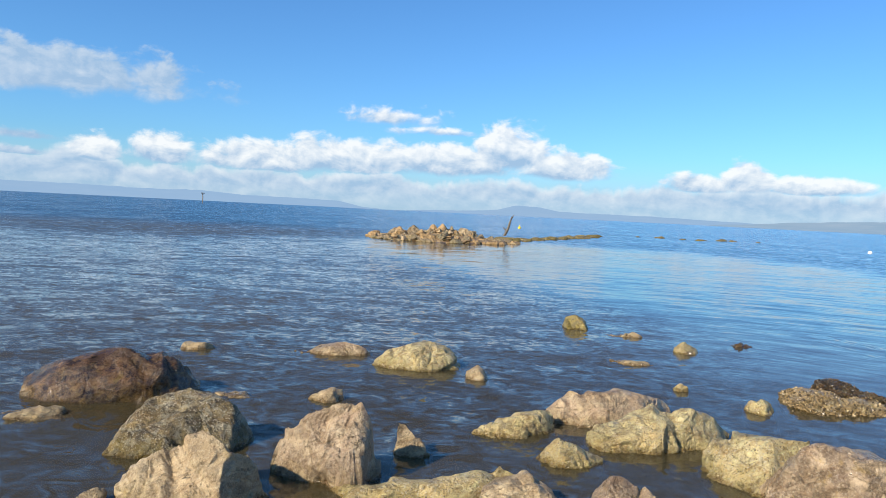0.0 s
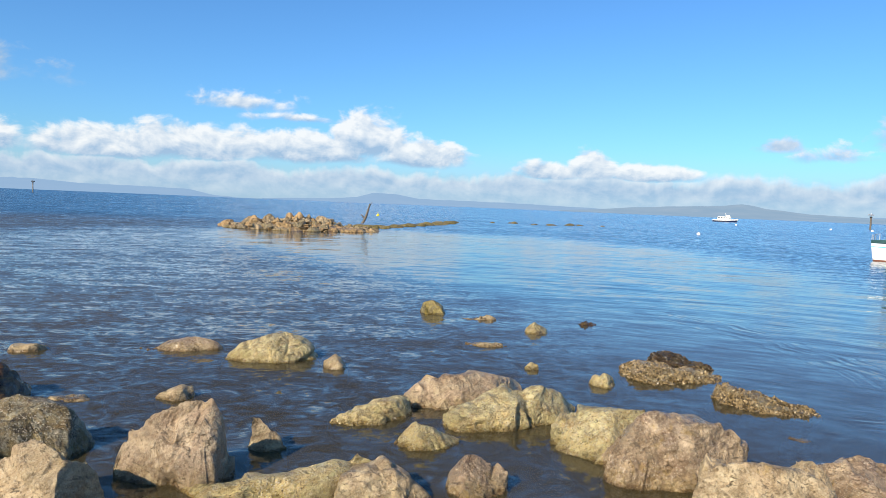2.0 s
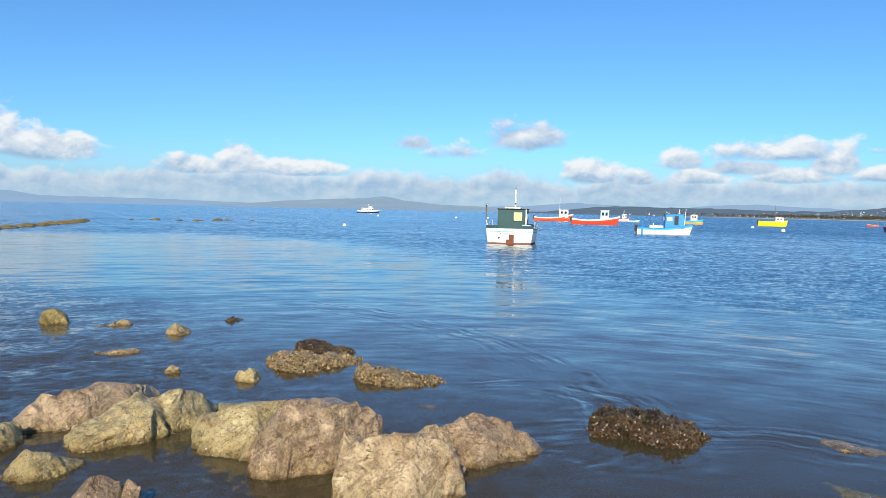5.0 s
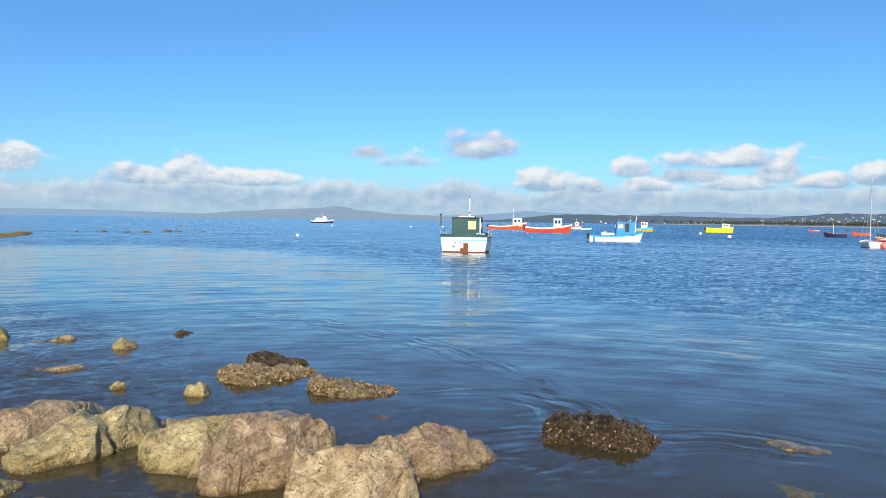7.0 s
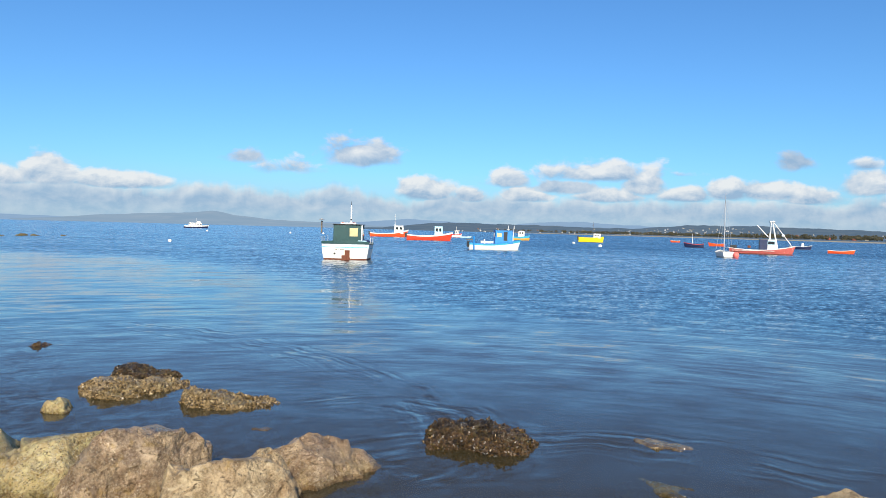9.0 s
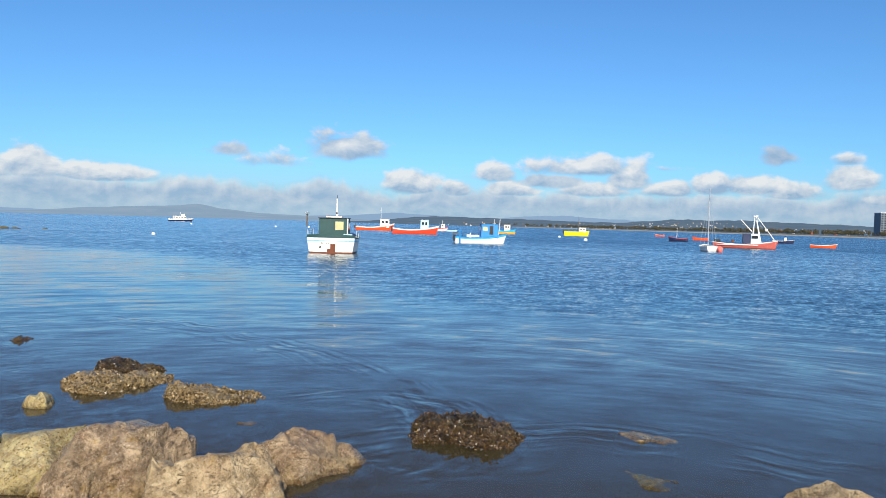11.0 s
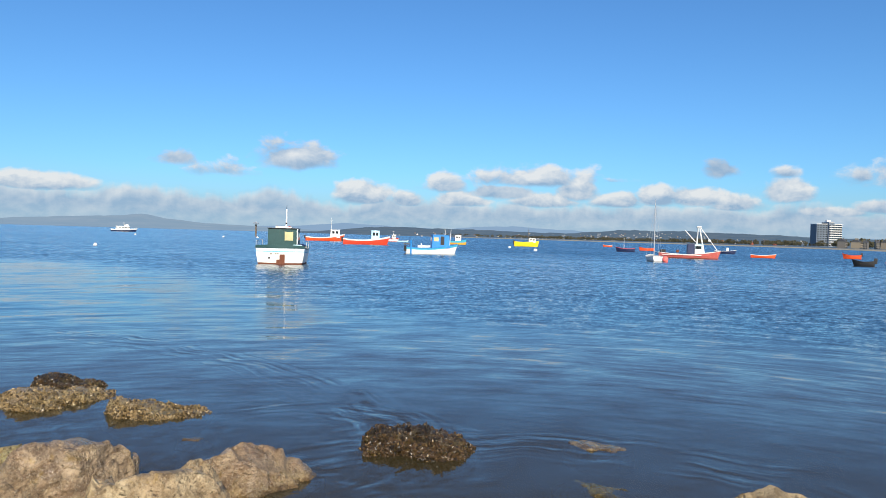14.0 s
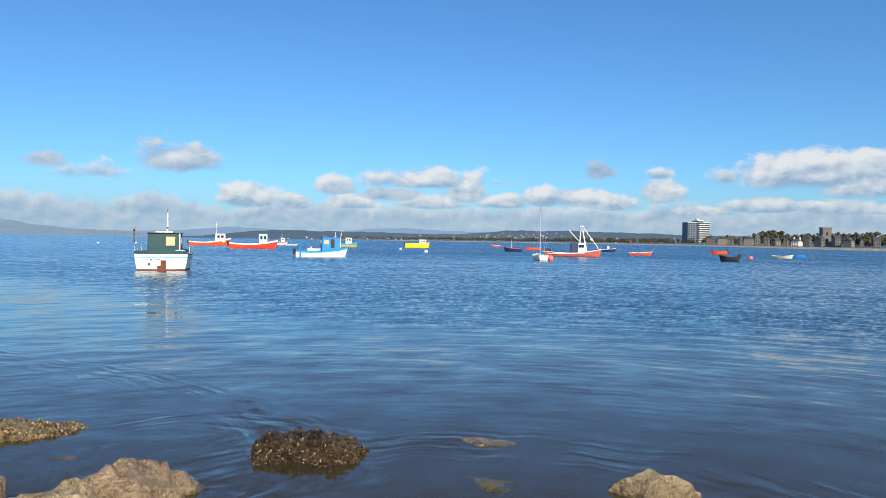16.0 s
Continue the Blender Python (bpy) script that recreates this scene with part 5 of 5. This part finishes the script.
def buoy(x, y, r, material, label, stick=0.0):
    ob = thing("mooring_buoy", pose(x, y, 0), label, "buoy", "mooring buoys")
    part("float", ball(r, 0.95, at=(0, 0, r * 0.35)), material, ob, smooth_angle=60)
    part("ring", rod((0, 0, r * 1.1), (0, 0, r * 1.55 + stick), 0.05 if stick else r * 0.14, n=6), P_BLACK if not stick else material, ob)


def beacon(x, y, tall, label, disc):
    ob = thing("channel_beacon", pose(x, y, 0), label, "beacon", "channel beacons")
    part("post", rod((0, 0, -1), (0, 0, tall * 0.72), 0.34, 0.28), P_TIMBER, ob)
    part("lamp_housing", rod((0, 0, tall * 0.72), (0, 0, tall * 0.80), 0.42, 0.42), P_BLACK, ob)
    part("staff", rod((0, 0, tall * 0.8), (0, 0, tall), 0.10), P_TIMBER, ob)
    if disc:
        part("topmark", box(-1.3, 1.3, -0.12, 0.12, tall * 0.86, tall * 0.93, 0.03), P_STEEL, ob)
        part("topmark", rod((0, 0, tall * 0.93), (0, 0, tall * 1.02), 0.35, 0.05), P_STEEL, ob)
    else:
        part("platform", box(-1.0, 1.0, -0.5, 0.5, tall * 0.84, tall * 0.92, 0.05), P_BLACK, ob)


green_boat()
blue_boat()
yacht()
trawler()
ferry()
long_boat("fishing_boat", 114.8, 97.3, 135, "red open fishing boat with a pale blue wheelhouse", Hull(9.3, 2.7, 1.2, 0.95, 1.75, square=0.65, rake=0.7),
          P_RED, P_RED, P_WHITE, (1.0, 2.7, 1.6, 2.85, P_PALEBLUE, P_PALEBLUE), None, P_GREY, P_WHITE, 0.3, True)
long_boat("fishing_boat", 144.0, 136.5, 132, "orange-red fishing boat with a white forward cabin", Hull(10.2, 3.0, 1.1, 0.95, 2.0, square=0.7, rake=0.8),
          P_ORANGE, P_RED, P_WHITE, (1.4, 3.9, 1.9, 3.0, P_WHITE, P_WHITE), (1.7, 3.0, 6.2, P_WHITE), P_GREY, None, 0.15, True)
long_boat("fishing_boat", 173.3, 91.2, 150, "bright yellow fishing boat with a white wheelhouse", Hull(6.4, 2.4, 1.25, 1.15, 1.45, square=0.85, rake=0.4),
          P_YELLOW, P_YELLOW, None, (0.6, 2.4, 1.7, 2.15, P_WHITE, P_WHITE), (0.5, 1.6, 5.2, P_TIMBER), P_GREY, None, 0.15, True)
long_boat("cabin_boat", 163.5, 107.0, 148, "turquoise cabin boat with a white wheelhouse", Hull(4.9, 2.0, 0.95, 0.9, 1.3, square=0.8), P_TURQ, P_AMBER, P_TURQ,
          (-0.4, 1.2, 1.4, 2.4, P_WHITE, P_WHITE), None, P_GREY)
dinghy(161.6, 105.4, 148, "amber yellow rowing boat tied beside a cabin boat", 4.4, 1.5, 0.5, P_AMBER, P_AMBER, P_AMBER)
long_boat("motor_boat", 101.5, 71.0, 140, "small white motor boat lying behind a blue one", Hull(5.4, 1.7, 0.52, 0.46, 0.8), P_WHITE, P_WHITE, None,
          (0.6, 1.6, 1.1, 0.95, P_WHITE, P_WHITE), (1.9, 0.5, 3.2, P_WHITE), P_GREY)
long_boat("fishing_boat", 178.8, 141.2, 120, "small white and red boat with a short mast", Hull(4.6, 1.8, 0.9, 0.85, 1.2), P_WHITE, P_RED, P_RED,
          (0.0, 1.2, 1.2, 2.1, P_WHITE, P_WHITE), (0.6, 2.0, 3.4, P_WHITE), P_GREY)
dinghy(172.5, 132.0, 142, "pale blue rowing boat with white rail", 3.2, 1.3, 0.42, P_PALEBLUE, P_WHITE, P_WHITE)
dinghy(143.0, 52.7, 340, "navy open boat with a red lining and short white mast", 3.7, 1.6, 0.75, P_NAVY, P_RED, P_RED, "mast")
dinghy(172.6, 58.3, 330, "bright red open wooden boat", 3.6, 1.5, 0.65, P_ORANGE, P_RED, P_ORANGE)
dinghy(239.0, 94.5, 330, "small orange and white boat far off", 3.0, 1.4, 0.6, P_ORANGE, P_WHITE, P_WHITE)
dinghy(167.3, 39.0, 175, "navy launch with a white console", 4.3, 1.7, 0.65, P_NAVY, P_WHITE, P_WHITE, "console")
dinghy(130.6, 24.4, 170, "orange-red rowing boat with a white gunwale", 3.8, 1.5, 0.5, P_ORANGE, P_WHITE, P_WHITE)
dinghy(157.3, 13.8, 345, "square red tender with an outboard", 3.0, 1.6, 0.75, P_ORANGE, P_RED, P_RED, "motor")
dinghy(98.0, 7.4, 350, "black flat open workboat", 2.2, 1.3, 0.62, P_BLACK, P_BLACK, P_BLACK, "motor")
dinghy(126.8, 1.7, 205, "cream rowing boat with white lining", 3.1, 1.3, 0.42, P_CREAM, P_WHITE, P_WHITE)
dinghy(134.0, -0.4, 350, "bright blue wooden rowing boat", 2.3, 1.2, 0.55, P_BLUE, P_BLUE, P_BLUE)
for x, y, r, mp, lb in ((113.1, 57.7, 0.32, P_WHITE, "round white mooring buoy"), (138.5, 76.9, 0.30, P_WHITE, "round white mooring buoy"),
                        (116.0, 5.8, 0.35, P_PINK, "round pink mooring buoy"), (46.7, 79.8, 0.22, P_WHITE, "small white mooring buoy"),
                        (152.0, 172.0, 0.35, P_WHITE, "round white mooring buoy"), (140.0, 173.0, 0.3, P_WHITE, "round white mooring buoy"),
                        (126.0, 195.0, 0.3, P_WHITE, "round white mooring buoy"), (205.0, 138.0, 0.3, P_WHITE, "round white mooring buoy")):
    buoy(x, y, r, mp, lb)
buoy(13.2, 128.0, 0.26, P_YELLOW, "yellow marker buoy beyond the islet", 0.2)
beacon(197.0, 224.0, 5.8, "tall timber channel beacon with a pale topmark", True)
beacon(-169.0, 509.0, 8.0, "dark timber channel beacon with a lamp platform", False)


# ---------------- far shore, hills and town ----------------
def ridge(name, material, label, d, depth, rows, step=0.4, foot=-2.0, seed=1.0, jag=0.06):
    """A range of hills: crest heights (azimuth, degrees above the horizon) at distance d, falling towards the water and back."""
    azs = np.arange(rows[0][0], rows[-1][0] + step / 2, step)
    els = np.interp(azs, [r[0] for r in rows], [r[1] for r in rows])
    bm = bmesh.new()
    cols = []
    for a, e in zip(azs, els):
        e = e + jag * noise.fractal(Vector((a * 0.8, seed, 0)), 0.8, 2.0, 5) * min(1, e + 0.2)
        col = []
        for k, hk in ((-depth, 0.0), (-0.7 * depth, 0.22), (-0.4 * depth, 0.55), (-0.15 * depth, 0.86), (0.0, 1.0), (0.4 * depth, 0.7), (0.6 * depth, 0.0)):
            dd = d + k
            x, y = at(a, dd)
            top = 2.2 + math.tan(radians(max(e, 0.02))) * d
            z = foot + (top - foot) * hk + (0.1 * top * noise.noise(Vector((x, y, seed * 50)) * 0.004) if 0 < hk < 1 else 0)
            col.append(bm.verts.new((x, y, z)))
        cols.append(col)
    for p, q in zip(cols, cols[1:]):
        for j in range(len(p) - 1):
            bm.faces.new((p[j], q[j], q[j + 1], p[j + 1]))
    return tagged(linked(name, bm, material, 60), label, "hills", kind="structure")


# each range carries its haze as emission in its material
ridge("backdrop", H_FAR, "mountains far across the bay with pale blue painted haze", 4400, 500,
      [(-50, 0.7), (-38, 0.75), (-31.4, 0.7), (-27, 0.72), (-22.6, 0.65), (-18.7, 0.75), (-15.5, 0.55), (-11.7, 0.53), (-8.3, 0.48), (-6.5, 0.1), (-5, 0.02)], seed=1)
ridge("backdrop", H_FAR, "headland far across the bay with painted blue haze", 4350, 400,
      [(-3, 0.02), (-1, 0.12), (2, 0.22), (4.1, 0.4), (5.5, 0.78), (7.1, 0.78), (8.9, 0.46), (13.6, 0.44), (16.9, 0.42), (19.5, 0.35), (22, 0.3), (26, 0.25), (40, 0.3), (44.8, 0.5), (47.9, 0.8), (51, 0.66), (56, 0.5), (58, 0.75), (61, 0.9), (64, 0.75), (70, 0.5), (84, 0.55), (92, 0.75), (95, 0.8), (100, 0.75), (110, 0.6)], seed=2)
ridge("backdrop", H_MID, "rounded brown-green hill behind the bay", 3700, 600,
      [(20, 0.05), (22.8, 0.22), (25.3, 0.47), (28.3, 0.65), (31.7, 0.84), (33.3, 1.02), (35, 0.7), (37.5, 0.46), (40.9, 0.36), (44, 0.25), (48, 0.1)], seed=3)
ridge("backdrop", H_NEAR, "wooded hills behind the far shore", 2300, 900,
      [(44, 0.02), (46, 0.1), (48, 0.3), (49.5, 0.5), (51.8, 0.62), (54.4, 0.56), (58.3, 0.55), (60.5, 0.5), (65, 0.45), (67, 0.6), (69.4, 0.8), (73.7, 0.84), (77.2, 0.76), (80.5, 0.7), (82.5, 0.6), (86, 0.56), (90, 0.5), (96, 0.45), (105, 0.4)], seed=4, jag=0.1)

# azimuth and distance of the far shore's water line
SHORE = [(42, 1900), (50, 1650), (58, 1350), (65, 1150), (70, 1020), (78, 830), (83, 690), (86, 560), (88, 500), (90, 440), (93, 385), (96, 350), (102, 310), (112, 290)]


def shore_distance(a):
    return float(np.interp(a, [s[0] for s in SHORE], [s[1] for s in SHORE]))


def shore_strip(name, material, label, rows, seed):
    """A strip along the shore; rows: offset inland and height."""
    bm = bmesh.new()
    cols = []
    for a in np.arange(50, 112.1, 0.25):
        d = shore_distance(a)
        k = min(1.0, (a - 50) / 9)
        cols.append([bm.verts.new((*at(a, d + o * (1 + d / 900)), z * k - 0.3 * (1 - k) + 0.12 * noise.noise(Vector((a * 3, o, seed))))) for o, z in rows])
    for p, q in zip(cols, cols[1:]):
        for j in range(len(p) - 1):
            bm.faces.new((p[j], q[j], q[j + 1], p[j + 1]))
    return tagged(linked(name, bm, material, 60), label, "shore", kind="structure")


shore_strip("ground", BEACH, "pale shingle beach and sea wall along the town", [(0, -0.6), (6, 0.3), (14, 0.6), (15, 0.9), (26, 1.0)], 1)
# this low land takes the same painted haze as the wooded hills
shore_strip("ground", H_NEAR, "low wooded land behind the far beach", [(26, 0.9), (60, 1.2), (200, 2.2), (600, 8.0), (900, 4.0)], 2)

R2 = random.Random(21)


def house_kit(w, dp, h, roof_h, wall_paint, roof_paint, storeys, bays, label, hipped=False, gable_front=False):
    """A house whose front looks along its -y; returns the thing at the origin."""
    ob = thing("house", pose(0, 0, 0), label, "house", "seafront houses")
    part("wall", box(-w / 2, w / 2, -dp / 2, dp / 2, 0, h), wall_paint, ob)
    bm = bmesh.new()
    o = 0.3
    if gable_front:
        pts = [(-w / 2 - o, -dp / 2 - o, h), (w / 2 + o, -dp / 2 - o, h), (w / 2 + o, dp / 2 + o, h), (-w / 2 - o, dp / 2 + o, h), (0, -dp / 2 - o, h + roof_h), (0, dp / 2 + o, h + roof_h)]
        fs = [(0, 1, 4), (2, 3, 5), (1, 2, 5, 4), (3, 0, 4, 5), (3, 2, 1, 0)]
        gable = bmesh.new()
        gv = [gable.verts.new(q) for q in ((-w / 2, -dp / 2 - o - 0.05, h), (w / 2, -dp / 2 - o - 0.05, h), (0, -dp / 2 - o - 0.05, h + roof_h * 0.93))]
        gable.faces.new(gv)
        part("gable", gable, wall_paint, ob)
    else:
        k = w * 0.25 if hipped else -o * 0.0
        pts = [(-w / 2 - o, -dp / 2 - o, h), (w / 2 + o, -dp / 2 - o, h), (w / 2 + o, dp / 2 + o, h), (-w / 2 - o, dp / 2 + o, h), (-w / 2 + k, 0, h + roof_h), (w / 2 - k, 0, h + roof_h)]
        fs = [(0, 1, 5, 4), (2, 3, 4, 5), (1, 2, 5), (3, 0, 4), (3, 2, 1, 0)]
    vs = [bm.verts.new(q) for q in pts]
    for f in fs:
        bm.faces.new([vs[i] for i in f])
    part("roof", bm, roof_paint, ob)
    for x in ((-w / 2 + 0.7, w / 2 - 0.7) if not gable_front else (w / 4,)):
        part("chimney", box(x - 0.5, x + 0.5, -0.6, 0.6, h + roof_h * 0.35, h + roof_h + 1.3), wall_paint, ob)
    step = h / storeys
    for i in range(storeys):
        for j in range(bays):
            x = -w / 2 + (j + 0.5) * w / bays
            part("window", box(x - 0.62, x + 0.62, -dp / 2 - 0.06, -dp / 2 + 0.1, i * step + 0.8, i * step + step - 0.5), GLASS, ob)
    return ob


kits = [
    house_kit(9, 9, 8.4, 3.0, W_GREYST, R_SLATE, 3, 3, "tall grey stone terraced house with a slate roof"),
    house_kit(8, 9, 8.0, 3.2, W_BUFF, R_SLATE, 3, 3, "buff stone terraced house with a slate roof"),
    house_kit(7, 10, 6.6, 3.2, W_CREAM, R_SLATE, 2, 2, "cream rendered house with its gable to the sea", gable_front=True),
    house_kit(9, 8, 5.6, 2.8, W_WHITE, R_SLATE, 2, 3, "white rendered house with a slate roof", hipped=True),
    house_kit(8, 8, 5.4, 3.0, W_BRICK, R_TILE, 2, 2, "red brick house with a tiled roof"),
    house_kit(10, 9, 5.6, 3.2, W_BUFF, R_TILE, 2, 3, "buff house with a red tiled roof", hipped=True),
    house_kit(7, 8, 9.0, 2.6, W_GREYST, R_SLATE, 3, 2, "narrow grey stone house with a steep roof", gable_front=True),
]
# the seafront row, from the tower block towards the bank
placed = []
a = 84.4
order = [0, 1, 0, 0, 1, 6, 0, 1, 0, 3, 6, 0, 0, 1, 6, 0, 0, 6, 1, 0, 0, 2, 3, 0, 6, 4, 0, 0, 4, 5, 6, 4, 0, 5, 4, 0, 6, 1, 4, 0, 0, 4, 5, 0, 6, 0, 4, 1, 6, 0, 5, 4, 0, 0, 6]
for n, k in enumerate(order):
    d = shore_distance(a) * 1.10 + 34 + R2.uniform(-6, 18)
    placed.append((k, a, d, 1.3, R2.choice((0, 0, 35, 65, -40)) + R2.uniform(-14, 14)))
    a += math.degrees((6.2 + R2.choice((0.0, 0.5, 1.0, 4.0)) * R2.uniform(0.3, 1.3)) / d)
# lower houses on the other side of the tower
a = 74.0
while a < 82.2:
    d = shore_distance(a) * 1.25 + R2.uniform(80, 220)
    placed.append((R2.choice((2, 3, 4, 5, 5, 4, 3, 1)), a, d, 2.5, R2.uniform(-40, 40)))
    a += math.degrees(R2.uniform(9, 24) / d)
# villas scattered over the slopes of the wooded hills
SLOPES = [(44, 0.02), (46, 0.1), (48, 0.3), (49.5, 0.5), (51.8, 0.62), (54.4, 0.56), (58.3, 0.55), (60.5, 0.5), (65, 0.45), (67, 0.6), (69.4, 0.8), (73.7, 0.84), (77.2, 0.76), (80.5, 0.7), (82.5, 0.6), (86, 0.56), (90, 0.5), (96, 0.45), (105, 0.4)]


def slope_height(a, d):
    e = float(np.interp(a, [q[0] for q in SLOPES], [q[1] for q in SLOPES]))
    top = 2.2 + math.tan(radians(e)) * 2300
    return -2 + (top + 2) * float(np.interp(d - 2300, (-900, -630, -345, -135, 0), (0, 0.22, 0.55, 0.86, 1.0)))


for i in range(270):
    a = R2.choice((R2.uniform(52, 82), R2.uniform(62, 76), R2.uniform(64, 72), R2.uniform(84, 97)))
    d = R2.choice((R2.uniform(1450, 1620), R2.uniform(1500, 1820), R2.uniform(1700, 2050)))
    placed.append((R2.choice((3, 3, 2, 3, 5, 3, 3, 2)), a, d, slope_height(a, d) + 0.3, R2.uniform(-60, 60)))
used = set()
for k, a, d, z, turn in placed:
    x, y = at(a, d)
    g = R2.uniform(0.72, 1.12) * (0.55 if d > 1450 else float(np.interp(d, (400, 750), (0.68, 0.95))))
    m = pose(x, y, z - 0.6, 0, 0, -a + turn) @ Matrix.Diagonal((g * R2.uniform(0.7, 1.0), g, g * R2.uniform(0.85, 1.15), 1))
    if k in used:
        copy_thing(kits[k], m)
    else:
        used.add(k)
        kits[k].matrix_world = m


def tower_block():
    ob = thing("tower_block", pose(*at(83.45, 1060), 2.0, 0, 0, -83 + 24), "tall slab of flats with walls painted shade-dark and white balconies", "building")
    floors, fh = 10, 2.85
    for nm, x0, x1, y0, y1, extra in (("wing", -17, -3, -8, 10, 0.0), ("core", -3.02, 4, -10, 10, 2.6), ("wing", 4.02, 15, -7, 10, 0.0)):
        top = floors * fh + extra
        w = part(nm, box(x0, x1, y0, y1, -2, top), W_CONC, ob)
        part("parapet", box(x0 - 0.2, x1 + 0.2, y0 - 0.2, y1 + 0.2, top, top + 0.7), W_WHITE, w)
        bays = 4 if nm == "wing" else 2
        for i in range(floors):
            for j in range(bays):
                x = x0 + (j + 0.5) * (x1 - x0) / bays
                part("window", box(x - 1.0, x + 1.0, y0 - 0.05, y0 + 0.1, i * fh + 0.9, i * fh + 2.3), GLASS, w)
            if x0 > -4:
                part("balcony", box(x0 + 0.4, x1 - 0.4, y0 - 1.4, y0 - 0.06, i * fh, i * fh + 1.0), W_WHITE, w)
    part("lift_house", box(-2, 3, -2, 4, floors * fh + 3.3, floors * fh + 5.6), W_WHITE, ob)


tower_block()


def church_tower():
    ob = thing("stone_tower", pose(*at(91.9, 510), 0.8, 0, 0, -70), "square dark stone tower among the seafront houses", "building")
    part("wall", box(-2.6, 2.6, -2.6, 2.6, 0, 11.5), W_GREYST, ob)
    part("parapet", box(-2.8, 2.8, -2.8, 2.8, 11.5, 12.4), W_GREYST, ob)
    for z in (3.5, 7.5):
        part("window", box(-0.5, 0.5, -2.66, -2.5, z, z + 1.8), GLASS, ob)


church_tower()


def foliage_mat():
    m, nt, out = blank("winter_woodland")
    r = nt.nodes.new("ShaderNodeNewGeometry").outputs["Random Per Island"]
    c = blend(nt, r, (0.030, 0.034, 0.018), (0.085, 0.072, 0.038))
    principled(nt, out, Base_Color=c, Roughness=0.95)
    return m


M_WOODS = foliage_mat()


def woods(label, spots, seed):
    """Far trees as one mass of leafy clumps on short trunks."""
    q = random.Random(seed)
    vs, fs = [], []
    base = bmesh.new()
    bmesh.ops.create_icosphere(base, subdivisions=1, radius=1.0)
    bv = [v.co.copy() for v in base.verts]
    bf = [[v.index for v in f.verts] for f in base.faces]
    base.free()
    for a, d, tall in spots:
        x, y = at(a, d)
        for _ in range(11):
            k = q.random()
            c = Vector((x + q.uniform(-0.42, 0.42) * tall, y + q.uniform(-0.3, 0.3) * tall, 2.0 + tall * (0.25 + 0.65 * k)))
            s = tall * q.uniform(0.10, 0.22) * (1.15 - 0.5 * k)
            b = len(vs)
            for v in bv:
                vs.append(c + v * s * q.uniform(0.65, 1.25))
            fs += [[b + i for i in f] for f in bf]
        b = len(vs)
        t = tall * 0.03
        vs += [Vector((x - t, y, 0)), Vector((x + t, y, 0)), Vector((x + t * 0.6, y, 2 + tall * 0.5)), Vector((x - t * 0.6, y, 2 + tall * 0.5)), Vector((x, y + t, 0)), Vector((x, y + t, 2 + tall * 0.5))]
        fs += [[b, b + 1, b + 2, b + 3], [b + 1, b + 4, b + 5, b + 2], [b + 4, b, b + 3, b + 5]]
    me = bpy.data.meshes.new("trees")
    me.from_pydata(vs, [], fs)
    me.materials.append(M_WOODS)
    tagged(new("trees", me), label, "trees", kind="stuff")


woods("bare dark woodland along the far shore", [(a, shore_distance(a) * 1.15 + R2.uniform(45, 420), R2.uniform(3, 7.5)) for a in [R2.uniform(54, 84) for _ in range(900)]], 5)
woods("dark trees between the seafront houses", [(a, shore_distance(a) * 1.12 + R2.uniform(60, 130), R2.uniform(5, 9)) for a in [R2.uniform(84, 99) for _ in range(150)]], 6)
woods("clump of tall trees above the roofs", [(88.1 + R2.uniform(-0.9, 0.9), shore_distance(88) * 1.4 + R2.uniform(180, 230), R2.uniform(14, 18)) for _ in range(14)], 7)
